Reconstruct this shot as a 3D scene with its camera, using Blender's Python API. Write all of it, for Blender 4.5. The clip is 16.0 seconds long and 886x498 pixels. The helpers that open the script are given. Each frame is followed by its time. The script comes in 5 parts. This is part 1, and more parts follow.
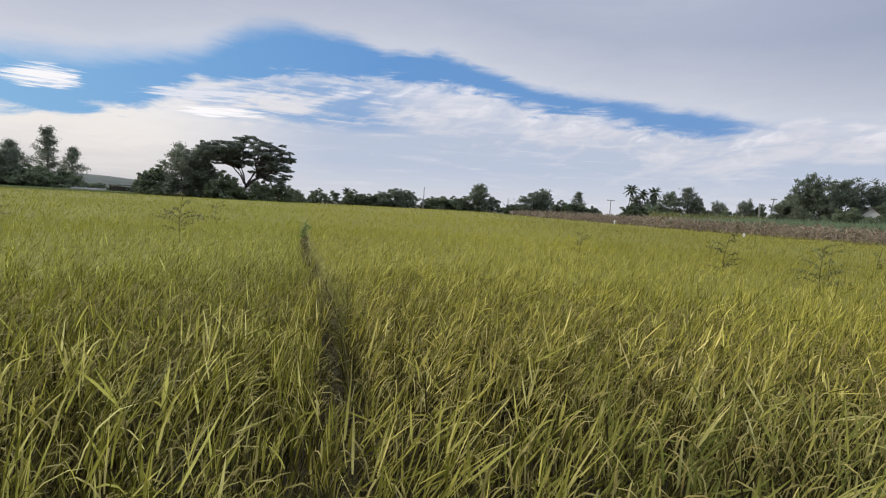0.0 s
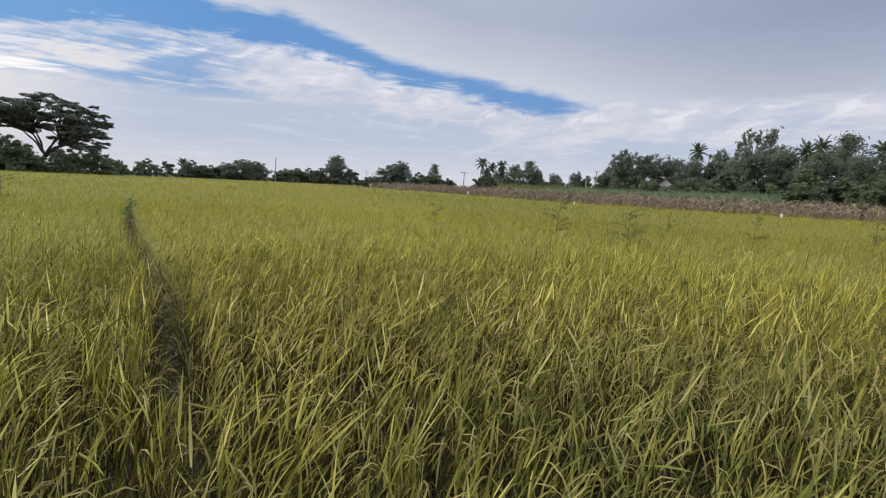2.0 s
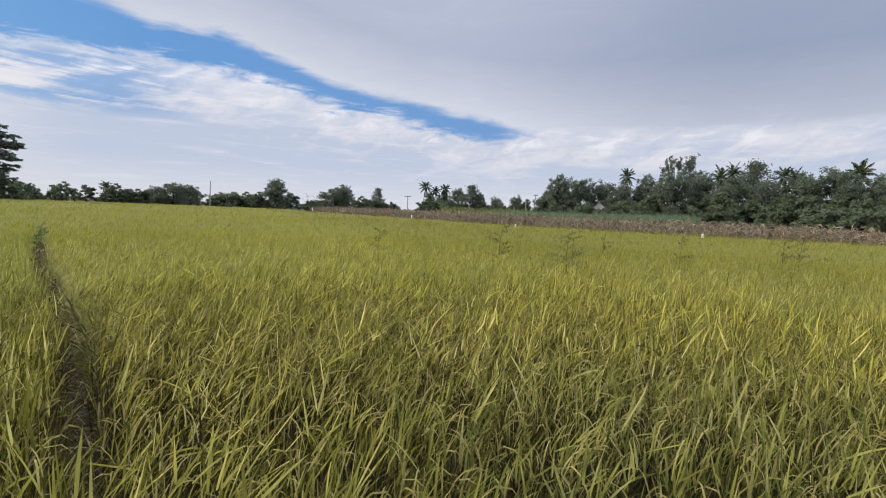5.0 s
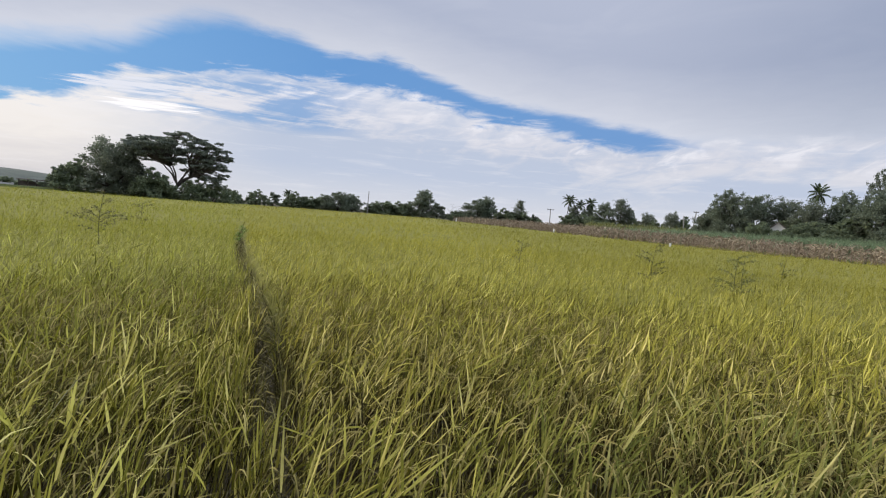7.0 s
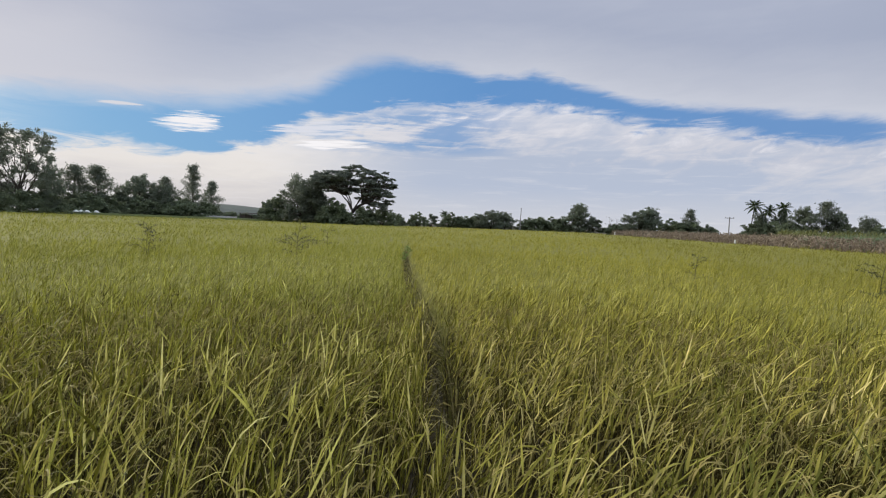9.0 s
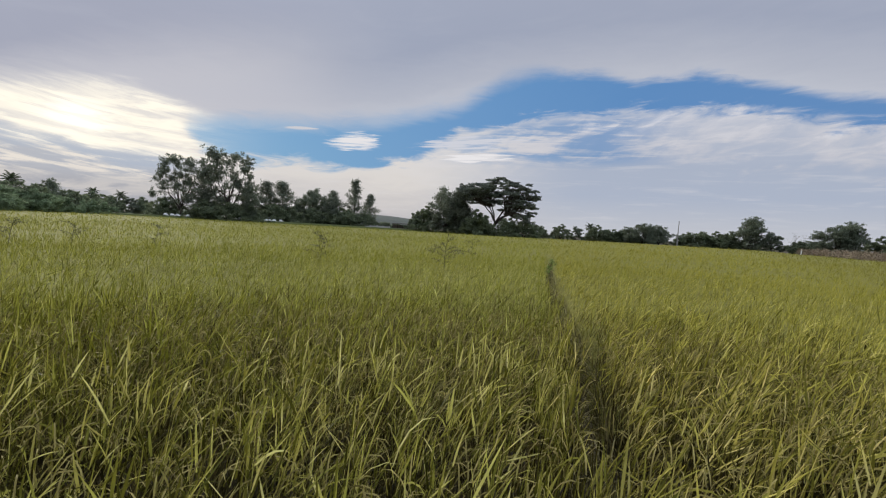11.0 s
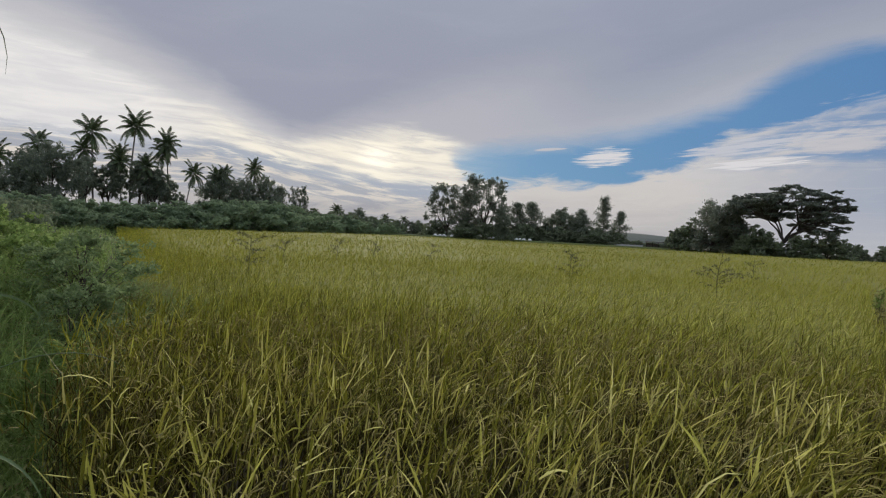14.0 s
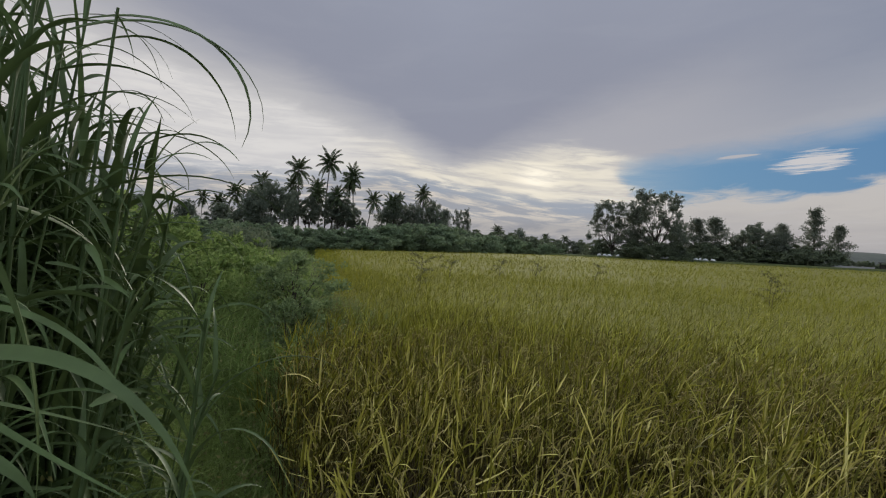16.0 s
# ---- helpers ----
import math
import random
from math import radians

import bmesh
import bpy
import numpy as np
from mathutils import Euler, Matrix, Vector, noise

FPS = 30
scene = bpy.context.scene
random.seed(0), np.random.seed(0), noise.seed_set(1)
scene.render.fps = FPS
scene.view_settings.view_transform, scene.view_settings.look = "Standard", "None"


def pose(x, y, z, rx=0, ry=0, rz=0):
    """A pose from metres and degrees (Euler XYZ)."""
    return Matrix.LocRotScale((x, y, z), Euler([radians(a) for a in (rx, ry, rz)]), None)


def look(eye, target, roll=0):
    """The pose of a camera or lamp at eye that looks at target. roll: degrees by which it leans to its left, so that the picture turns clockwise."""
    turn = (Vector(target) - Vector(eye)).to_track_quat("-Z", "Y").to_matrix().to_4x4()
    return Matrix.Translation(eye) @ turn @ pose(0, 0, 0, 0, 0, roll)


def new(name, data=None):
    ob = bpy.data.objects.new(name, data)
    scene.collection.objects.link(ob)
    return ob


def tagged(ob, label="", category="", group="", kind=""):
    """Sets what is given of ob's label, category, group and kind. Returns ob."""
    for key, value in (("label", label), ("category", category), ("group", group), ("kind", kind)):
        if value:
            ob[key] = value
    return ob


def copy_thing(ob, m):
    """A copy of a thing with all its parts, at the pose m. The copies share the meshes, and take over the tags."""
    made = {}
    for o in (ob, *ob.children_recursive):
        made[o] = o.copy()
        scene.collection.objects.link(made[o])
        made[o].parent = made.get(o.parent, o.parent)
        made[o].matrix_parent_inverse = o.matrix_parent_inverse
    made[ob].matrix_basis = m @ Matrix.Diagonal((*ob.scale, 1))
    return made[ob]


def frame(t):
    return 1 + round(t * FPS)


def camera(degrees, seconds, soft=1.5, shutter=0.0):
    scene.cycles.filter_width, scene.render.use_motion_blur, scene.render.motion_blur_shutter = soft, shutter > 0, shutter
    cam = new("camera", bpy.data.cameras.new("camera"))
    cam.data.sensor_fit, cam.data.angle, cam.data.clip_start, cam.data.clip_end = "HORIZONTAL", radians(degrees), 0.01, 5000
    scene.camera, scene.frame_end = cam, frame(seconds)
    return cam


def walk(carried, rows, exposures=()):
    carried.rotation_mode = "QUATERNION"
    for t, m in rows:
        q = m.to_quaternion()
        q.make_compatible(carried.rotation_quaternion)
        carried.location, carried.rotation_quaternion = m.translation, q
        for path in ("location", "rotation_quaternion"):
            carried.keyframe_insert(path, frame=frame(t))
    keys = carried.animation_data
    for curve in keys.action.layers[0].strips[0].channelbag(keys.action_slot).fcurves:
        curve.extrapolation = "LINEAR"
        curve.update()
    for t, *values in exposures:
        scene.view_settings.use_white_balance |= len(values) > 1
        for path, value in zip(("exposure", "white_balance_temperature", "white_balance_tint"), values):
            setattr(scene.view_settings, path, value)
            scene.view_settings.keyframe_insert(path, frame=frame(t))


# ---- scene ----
# A ripening rice field on a plain, ringed by trees, under a broken evening overcast.
cam = camera(87.57, 16.0, soft=1.15)
PATH = [
    (0.0, 0.000, 0.000, 1.550, 0.00, -5.24, -3.24),
    (0.5, 0.002, -0.002, 1.544, -2.05, -5.74, -3.42),
    (1.0, 0.014, -0.006, 1.538, -6.24, -6.62, -3.30),
    (1.5, 0.034, -0.006, 1.535, -12.15, -7.48, -3.21),
    (2.0, 0.054, -0.008, 1.538, -17.26, -7.68, -2.87),
    (2.5, 0.067, 0.005, 1.534, -21.56, -8.09, -2.56),
    (3.0, 0.079, 0.025, 1.536, -25.37, -8.19, -2.64),
    (3.4, 0.088, 0.037, 1.539, -27.66, -7.97, -2.65),
    (4.0, 0.096, 0.044, 1.548, -28.49, -6.82, -2.55),
    (4.6, 0.095, 0.043, 1.558, -26.64, -5.33, -2.48),
    (5.1, 0.086, 0.037, 1.564, -23.43, -4.33, -2.59),
    (5.5, 0.073, 0.030, 1.565, -19.97, -3.98, -2.87),
    (6.0, 0.052, 0.022, 1.564, -15.22, -3.89, -3.36),
    (6.5, 0.036, 0.015, 1.560, -11.01, -4.11, -4.02),
    (7.0, 0.022, 0.010, 1.562, -6.82, -4.08, -4.59),
    (7.5, 0.003, 0.006, 1.563, -1.83, -3.85, -4.43),
    (8.0, -0.021, 0.006, 1.561, 2.98, -3.47, -3.64),
    (8.5, -0.032, 0.003, 1.563, 7.28, -3.08, -2.77),
    (9.0, -0.047, -0.008, 1.564, 11.89, -3.13, -2.29),
    (9.6, -0.068, -0.020, 1.566, 17.26, -3.08, -2.16),
    (10.3, -0.093, -0.033, 1.567, 23.29, -2.84, -2.69),
    (11.0, -0.117, -0.049, 1.568, 29.31, -2.53, -3.30),
    (11.5, -0.131, -0.064, 1.569, 33.75, -2.36, -3.38),
    (12.0, -0.144, -0.081, 1.570, 38.28, -2.22, -3.21),
    (12.5, -0.160, -0.098, 1.571, 42.71, -2.29, -2.99),
    (13.0, -0.182, -0.115, 1.571, 47.78, -2.15, -2.84),
    (13.5, -0.198, -0.121, 1.569, 53.40, -2.08, -2.75),
    (14.0, -0.203, -0.133, 1.570, 59.23, -1.91, -3.04),
    (14.5, -0.208, -0.149, 1.570, 65.33, -1.81, -3.10),
    (15.0, -0.217, -0.168, 1.567, 71.31, -1.51, -2.78),
    (15.5, -0.214, -0.189, 1.572, 75.94, -0.87, -2.65),
    (16.0, -0.210, -0.197, 1.575, 78.87, -0.40, -2.66),
]
EXPOSURES = [(0.0, 0.06), (3.0, 0.09), (5.5, 0.15), (7.0, 0.13), (8.0, 0.08), (9.0, -0.03), (10.0, -0.1), (11.5, -0.29), (13.0, -0.36), (14.5, -0.52), (15.3, -0.60), (16.0, -0.67)]
walk(cam, [(t, pose(x, y, z, 90 + pitch, roll, yaw)) for t, x, y, z, yaw, pitch, roll in PATH], EXPOSURES)

# ---- light ----
SUN_AZ, SUN_EL = 68.0, 14.0          # degrees to the left of +y, and up


def spot(az, d):
    """A place d metres away at az degrees to the left of +y."""
    return -math.sin(radians(az)) * d, math.cos(radians(az)) * d


def tall(el, d, eye=1.55):
    """The height of a thing d metres off whose top stands el degrees above the eye's level."""
    return eye + d * math.tan(radians(el))


world = bpy.data.worlds.new("world")
scene.world = world
world.use_nodes = True
wt = world.node_tree
wt.nodes.clear()


def val(tree, node, slot, x):
    if isinstance(x, bpy.types.NodeSocket):
        tree.links.new(x, node.inputs[slot])
    else:
        node.inputs[slot].default_value = x


def calc(tree, op, a, b=0.0, c=0.0, clamp=False):
    n = tree.nodes.new("ShaderNodeMath")
    n.operation, n.use_clamp = op, clamp
    for i, x in enumerate((a, b, c)):
        val(tree, n, i, x)
    return n.outputs[0]


def step(tree, x, lo, hi):
    n = tree.nodes.new("ShaderNodeMapRange")
    n.interpolation_type = "SMOOTHSTEP"
    for i, v in enumerate((x, lo, hi)):
        val(tree, n, i, v)
    return n.outputs[0]


def ramp(tree, x, stops, mode="LINEAR"):
    n = tree.nodes.new("ShaderNodeValToRGB")
    n.color_ramp.interpolation = mode
    e = n.color_ramp.elements
    while len(e) < len(stops):
        e.new(0.5)
    for k, (at, col) in zip(e, stops):
        k.position = at
        k.color = (*col, 1) if isinstance(col, tuple) else (col, col, col, 1)
    val(tree, n, 0, x)
    return n.outputs[0]


def mix(tree, f, a, b, mode="MIX"):
    n = tree.nodes.new("ShaderNodeMix")
    n.data_type, n.blend_type = "RGBA", mode
    val(tree, n, 0, f)
    for i, x in ((6, a), (7, b)):
        val(tree, n, i, (*x, 1) if isinstance(x, tuple) else x)
    return n.outputs[2]


def grain(tree, vector, scale, detail=4.0, rough=0.55, warp=0.0):
    n = tree.nodes.new("ShaderNodeTexNoise")
    tree.links.new(vector, n.inputs["Vector"])
    n.inputs["Scale"].default_value, n.inputs["Detail"].default_value = scale, detail
    n.inputs["Roughness"].default_value, n.inputs["Distortion"].default_value = rough, warp
    return n.outputs[0]


way = wt.nodes.new("ShaderNodeTexCoord").outputs["Generated"]
axes = wt.nodes.new("ShaderNodeSeparateXYZ")
wt.links.new(way, axes.inputs[0])
az = calc(wt, "MULTIPLY", calc(wt, "ARCTAN2", calc(wt, "MULTIPLY", axes.outputs[0], -1.0), axes.outputs[1]), 57.29578)
el = calc(wt, "MULTIPLY", calc(wt, "ARCSINE", axes.outputs[2]), 57.29578)
# cloud texture in degrees, drawn out along the horizon
flat = wt.nodes.new("ShaderNodeCombineXYZ")
wt.links.new(calc(wt, "MULTIPLY", az, 0.03), flat.inputs[0])
wt.links.new(calc(wt, "MULTIPLY", calc(wt, "ADD", el, calc(wt, "MULTIPLY", az, 0.03)), 0.13), flat.inputs[1])
flat = flat.outputs[0]
big, fine = grain(wt, flat, 2.2, 5, 0.55, 0.6), grain(wt, flat, 6.0, 7, 0.62, 0.8)
streak_v = wt.nodes.new("ShaderNodeCombineXYZ")
wt.links.new(calc(wt, "MULTIPLY", az, 0.05), streak_v.inputs[0])
wt.links.new(calc(wt, "MULTIPLY", el, 0.55), streak_v.inputs[1])
streak = grain(wt, streak_v.outputs[0], 2.6, 6, 0.6, 0.5)
thread_v = wt.nodes.new("ShaderNodeCombineXYZ")
wt.links.new(calc(wt, "MULTIPLY", az, 0.12), thread_v.inputs[0])
wt.links.new(calc(wt, "MULTIPLY", calc(wt, "ADD", el, calc(wt, "MULTIPLY", az, 0.06)), 2.2), thread_v.inputs[1])
thread = grain(wt, thread_v.outputs[0], 1.6, 5, 0.55, 0.6)
wob = calc(wt, "ADD", calc(wt, "MULTIPLY", calc(wt, "SUBTRACT", big, 0.5), 3.0), calc(wt, "MULTIPLY", calc(wt, "SUBTRACT", fine, 0.5), 4.5))
el2 = calc(wt, "ADD", el, wob)


def by_az(stops):
    """Elevation as a function of azimuth, from a few (azimuth, elevation) pairs."""
    return calc(wt, "MULTIPLY", ramp(wt, calc(wt, "DIVIDE", calc(wt, "ADD", az, 90.0), 230.0), [((a + 90) / 230, e / 40) for a, e in stops]), 40.0)


gap_top = by_az([(-50, 7.5), (-40, 8.6), (-36, 10.0), (-27, 12.5), (-19, 13.6), (-10.5, 15.0), (-4, 16.9), (1.6, 18.3), (7.7, 17.9), (12, 19.2), (19, 19.9), (23, 19.4), (28, 16.4), (38, 13.8), (46, 12.8), (55, 12.2), (58, 11.3), (60, 8.5), (64, 6)])
gap_low = by_az([(-50, 10), (-37, 9.6), (-29, 8.5), (-22, 9.6), (-17.8, 10.8), (-12, 11.3), (-5.5, 13.3), (5, 14.0), (14, 13.6), (20.4, 13.0), (28, 11.0), (33, 8.0), (38, 6.5), (45, 6.6), (51, 6.2), (57, 6.8), (58.3, 8.0), (60, 10), (64, 11)])
deck = by_az([(-70, 10), (-38, 10), (-20, 11.5), (-8, 14), (2, 16), (14, 16), (25, 15), (42, 11), (55, 10.5), (58, 11), (62, 12.2), (66, 12.4), (70, 11.6), (75, 10), (78.5, 9.2), (82, 10.2), (86, 12), (91.5, 13.2), (98, 15.3), (103, 15.8), (120, 19)])
core = by_az([(-60, 26), (0, 25), (20, 23), (36, 20.1), (52.6, 16.1), (64, 13.4), (70, 11.5), (75, 9.6), (78, 9.0), (82, 10.2), (86, 12), (91.5, 13.2), (98, 15.3), (103, 15.8), (120, 19)])
rift = by_az([(50, 5), (58, 5), (66, 5.4), (72, 6.2), (80, 7.2), (86, 8), (94, 7.6), (104, 7.2), (120, 7)])

sky = wt.nodes.new("ShaderNodeTexSky")
sky.sky_type, sky.sun_disc = "NISHITA", False
sky.sun_elevation, sky.sun_rotation = radians(SUN_EL), radians(-SUN_AZ)
sky.ozone_density, sky.dust_density, sky.air_density = 2.0, 0.4, 1.3
air = mix(wt, 1.0, sky.outputs[0], (0.05, 0.075, 0.12), "MULTIPLY")
clear_blue = ramp(wt, calc(wt, "DIVIDE", calc(wt, "ADD", az, 90.0), 230.0), [(0.2, (0.17, 0.32, 0.62)), (0.42, (0.12, 0.30, 0.62)), (0.52, (0.16, 0.36, 0.66)), (0.60, (0.19, 0.41, 0.68)), (0.66, (0.27, 0.47, 0.71))])
blue = mix(wt, 0.85, air, clear_blue)

# the low bank: haze blue under torn cirrus, cream towards the sun
bank = ramp(wt, calc(wt, "DIVIDE", el, 16.0, clamp=True), [(0.0, (0.64, 0.65, 0.70)), (0.12, (0.58, 0.61, 0.69)), (0.3, (0.48, 0.54, 0.67)), (0.5, (0.47, 0.53, 0.66)), (0.7, (0.52, 0.57, 0.69)), (1.0, (0.56, 0.61, 0.73))])
lit = ramp(wt, calc(wt, "DIVIDE", el, 16.0, clamp=True), [(0.0, (0.66, 0.66, 0.70)), (0.25, (0.62, 0.64, 0.71)), (0.5, (0.65, 0.65, 0.71)), (1.0, (0.74, 0.75, 0.82))])
tuft_v = wt.nodes.new("ShaderNodeCombineXYZ")
wt.links.new(calc(wt, "MULTIPLY", calc(wt, "ADD", az, calc(wt, "MULTIPLY", el, 1.2)), 0.11), tuft_v.inputs[0])
wt.links.new(calc(wt, "MULTIPLY", el, 0.22), tuft_v.inputs[1])
tuft = grain(wt, tuft_v.outputs[0], 2.4, 6, 0.6, 0.7)
below_gap = calc(wt, "SUBTRACT", gap_low, el2)
torn = calc(wt, "ADD", calc(wt, "MULTIPLY", big, 0.5), calc(wt, "MULTIPLY", tuft, 0.5))
veil = calc(wt, "ADD", torn, calc(wt, "MULTIPLY", calc(wt, "MAXIMUM", calc(wt, "SUBTRACT", below_gap, 2.6), 0.0), -0.045))
bank = mix(wt, calc(wt, "MULTIPLY", step(wt, veil, 0.38, 0.60), 0.95), bank, lit)
rim = calc(wt, "MULTIPLY", step(wt, below_gap, 3.4, 0.6), step(wt, tuft, 0.50, 0.68))
bank = mix(wt, calc(wt, "MULTIPLY", rim, calc(wt, "MULTIPLY", step(wt, az, 22.0, 8.0), 0.5)), bank, (0.86, 0.86, 0.92))
bank_sun = ramp(wt, calc(wt, "DIVIDE", el2, 12.0, clamp=True), [(0.0, (0.60, 0.58, 0.60)), (0.2, (0.70, 0.67, 0.67)), (0.45, (0.82, 0.78, 0.75)), (0.7, (0.84, 0.81, 0.80))])
bank = mix(wt, step(wt, az, 12.0, 36.0), bank, bank_sun)
bank = mix(wt, calc(wt, "MULTIPLY", step(wt, streak, 0.5, 0.75), 0.3), bank, (0.84, 0.82, 0.84))
# towards and beyond the sun: cream under the deck's hem, a blue-grey rift, then low streaks
drift = calc(wt, "ADD", calc(wt, "SUBTRACT", el, rift), calc(wt, "MULTIPLY", calc(wt, "SUBTRACT", fine, 0.5), 2.2))
band_v = wt.nodes.new("ShaderNodeCombineXYZ")
wt.links.new(calc(wt, "MULTIPLY", az, 0.06), band_v.inputs[0])
wt.links.new(calc(wt, "MULTIPLY", calc(wt, "SUBTRACT", el, rift), 0.5), band_v.inputs[1])
band = grain(wt, band_v.outputs[0], 2.6, 7, 0.64, 0.5)
left = step(wt, az, 80.0, 96.0)
cream = mix(wt, step(wt, band, 0.36, 0.64), mix(wt, left, (0.86, 0.83, 0.81), (0.98, 0.96, 0.97)), mix(wt, left, (1.26, 1.18, 1.02), (1.12, 1.09, 1.07)))
lows = mix(wt, step(wt, band, 0.44, 0.62), (0.54, 0.56, 0.62), (0.95, 0.88, 0.80))
lows = mix(wt, step(wt, el, 4.2, 2.4), lows, mix(wt, step(wt, fine, 0.4, 0.6), (0.50, 0.50, 0.54), (0.68, 0.65, 0.64)))
sunward = mix(wt, step(wt, drift, -0.5, 0.5), lows, cream)
split = calc(wt, "MULTIPLY", step(wt, calc(wt, "ABSOLUTE", drift), 1.3, 0.3), step(wt, band, 0.68, 0.48))
sunward = mix(wt, calc(wt, "MULTIPLY", split, calc(wt, "SUBTRACT", 0.95, calc(wt, "MULTIPLY", left, 0.4))), sunward, (0.50, 0.56, 0.67))
bank = mix(wt, calc(wt, "MULTIPLY", step(wt, calc(wt, "ADD", az, calc(wt, "MULTIPLY", calc(wt, "SUBTRACT", band, 0.5), 14.0)), 54.0, 61.0), step(wt, az, 132.0, 114.0)), bank, sunward)
# the grey deck, thin at its rim, brighter overhead as an overcast is
el3 = calc(wt, "ADD", el, calc(wt, "MULTIPLY", wob, 0.45))
over = calc(wt, "SUBTRACT", el3, deck)
up = calc(wt, "DIVIDE", calc(wt, "MAXIMUM", over, 0.0), 75.0)
deck_col = ramp(wt, up, [(0.0, (0.66, 0.67, 0.74)), (0.04, (0.54, 0.56, 0.65)), (0.10, (0.41, 0.445, 0.565)), (0.3, (0.47, 0.50, 0.62)), (0.6, (1.0, 1.03, 1.12)), (1.0, (1.5, 1.53, 1.65))])
dark = ramp(wt, up, [(0.0, (0.45, 0.46, 0.56)), (0.14, (0.45, 0.47, 0.58)), (0.3, (0.51, 0.54, 0.665)), (0.6, (1.0, 1.03, 1.12)), (1.0, (1.5, 1.53, 1.65))])
rim_col = mix(wt, step(wt, az, 70.0, 84.0), (0.64, 0.63, 0.69), (0.86, 0.83, 0.84))
inner = calc(wt, "DIVIDE", calc(wt, "SUBTRACT", el3, core), by_az([(20, 6), (60, 5), (76, 2.4), (90, 4.6), (120, 7)]))
deck_sun = mix(wt, step(wt, inner, -0.2, 1.3), rim_col, dark)
deck_col = mix(wt, step(wt, az, 34.0, 58.0), deck_col, deck_sun)
deck_col = mix(wt, calc(wt, "MULTIPLY", step(wt, big, 0.45, 0.75), 0.14), deck_col, (0.62, 0.63, 0.71))
deck_col = mix(wt, step(wt, az, -22.0, -58.0), deck_col, mix(wt, 1.0, deck_col, (0.71, 0.75, 0.81), "MULTIPLY"))
cloud = mix(wt, step(wt, over, -1.0, 0.9), bank, mix(wt, 1.0, deck_col, (0.98, 1.0, 1.01), "MULTIPLY"))
# the clear gap: crisp above where the deck is thick, feathered where it thins
feather = by_az([(-40, 2.0), (-28, 1.5), (6, 1.3), (14, 1.8), (24, 3.4), (58, 3.0)])
clear = calc(wt, "MULTIPLY", step(wt, calc(wt, "SUBTRACT", el2, gap_low), -0.5, 1.1), step(wt, calc(wt, "DIVIDE", calc(wt, "SUBTRACT", gap_top, el3), feather), 0.0, 1.0))
wisp = calc(wt, "MULTIPLY", calc(wt, "MULTIPLY", step(wt, az, 34.0, 24.0), step(wt, az, 0.0, 12.0)), calc(wt, "MULTIPLY", step(wt, el, 7.6, 9.4), step(wt, calc(wt, "SUBTRACT", gap_low, el), -0.8, 0.8)))
clear = calc(wt, "MAXIMUM", clear, calc(wt, "MULTIPLY", wisp, calc(wt, "MULTIPLY", step(wt, calc(wt, "ADD", calc(wt, "MULTIPLY", torn, 0.5), calc(wt, "MULTIPLY", streak, 0.5)), 0.58, 0.44), 0.7)))
colour = mix(wt, calc(wt, "MULTIPLY", clear, 0.97), cloud, blue)


def puff(at, high, wide, deep, lean=0.0):
    """A small lens-shaped cloud, streaked along its length."""
    da = calc(wt, "DIVIDE", calc(wt, "SUBTRACT", az, at), wide)
    de = calc(wt, "DIVIDE", calc(wt, "SUBTRACT", calc(wt, "ADD", el, calc(wt, "MULTIPLY", calc(wt, "SUBTRACT", az, at), lean)), high), deep)
    r = calc(wt, "ADD", calc(wt, "MULTIPLY", da, da), calc(wt, "MULTIPLY", de, de))
    r = calc(wt, "ADD", r, calc(wt, "MULTIPLY", calc(wt, "SUBTRACT", thread, 0.5), 5.0))
    return step(wt, r, 1.1, 0.1)


for at, high, wide, deep, lean, col in ((40.7, 9.7, 3.2, 1.0, 0.1, (0.92, 0.90, 0.92)), (25.5, 8.8, 4.2, 0.62, 0.06, (0.95, 0.93, 0.95)), (46.9, 10.6, 1.8, 0.3, 0.1, (0.7, 0.7, 0.75)), (27.0, 10.5, 6.5, 0.8, 0.1, (0.72, 0.74, 0.82))):
    colour = mix(wt, puff(at, high, wide, deep, lean), colour, col)
# the veiled sun
def glow(wide, deep, weight, col):
    da = calc(wt, "DIVIDE", calc(wt, "SUBTRACT", az, 67.8), wide)
    de = calc(wt, "DIVIDE", calc(wt, "SUBTRACT", el, 8.7), deep)
    g = calc(wt, "EXPONENT", calc(wt, "MULTIPLY", calc(wt, "ADD", calc(wt, "MULTIPLY", da, da), calc(wt, "MULTIPLY", de, de)), -1.0))
    g = calc(wt, "MULTIPLY", g, calc(wt, "ADD", calc(wt, "MULTIPLY", step(wt, band, 0.36, 0.62), 0.6), 0.4))
    return mix(wt, calc(wt, "MULTIPLY", g, weight, clamp=True), colour, col)


colour = glow(8.5, 2.4, 0.8, (1.30, 1.20, 1.0))
colour = glow(2.4, 1.3, 1.0, (1.75, 1.62, 1.36))
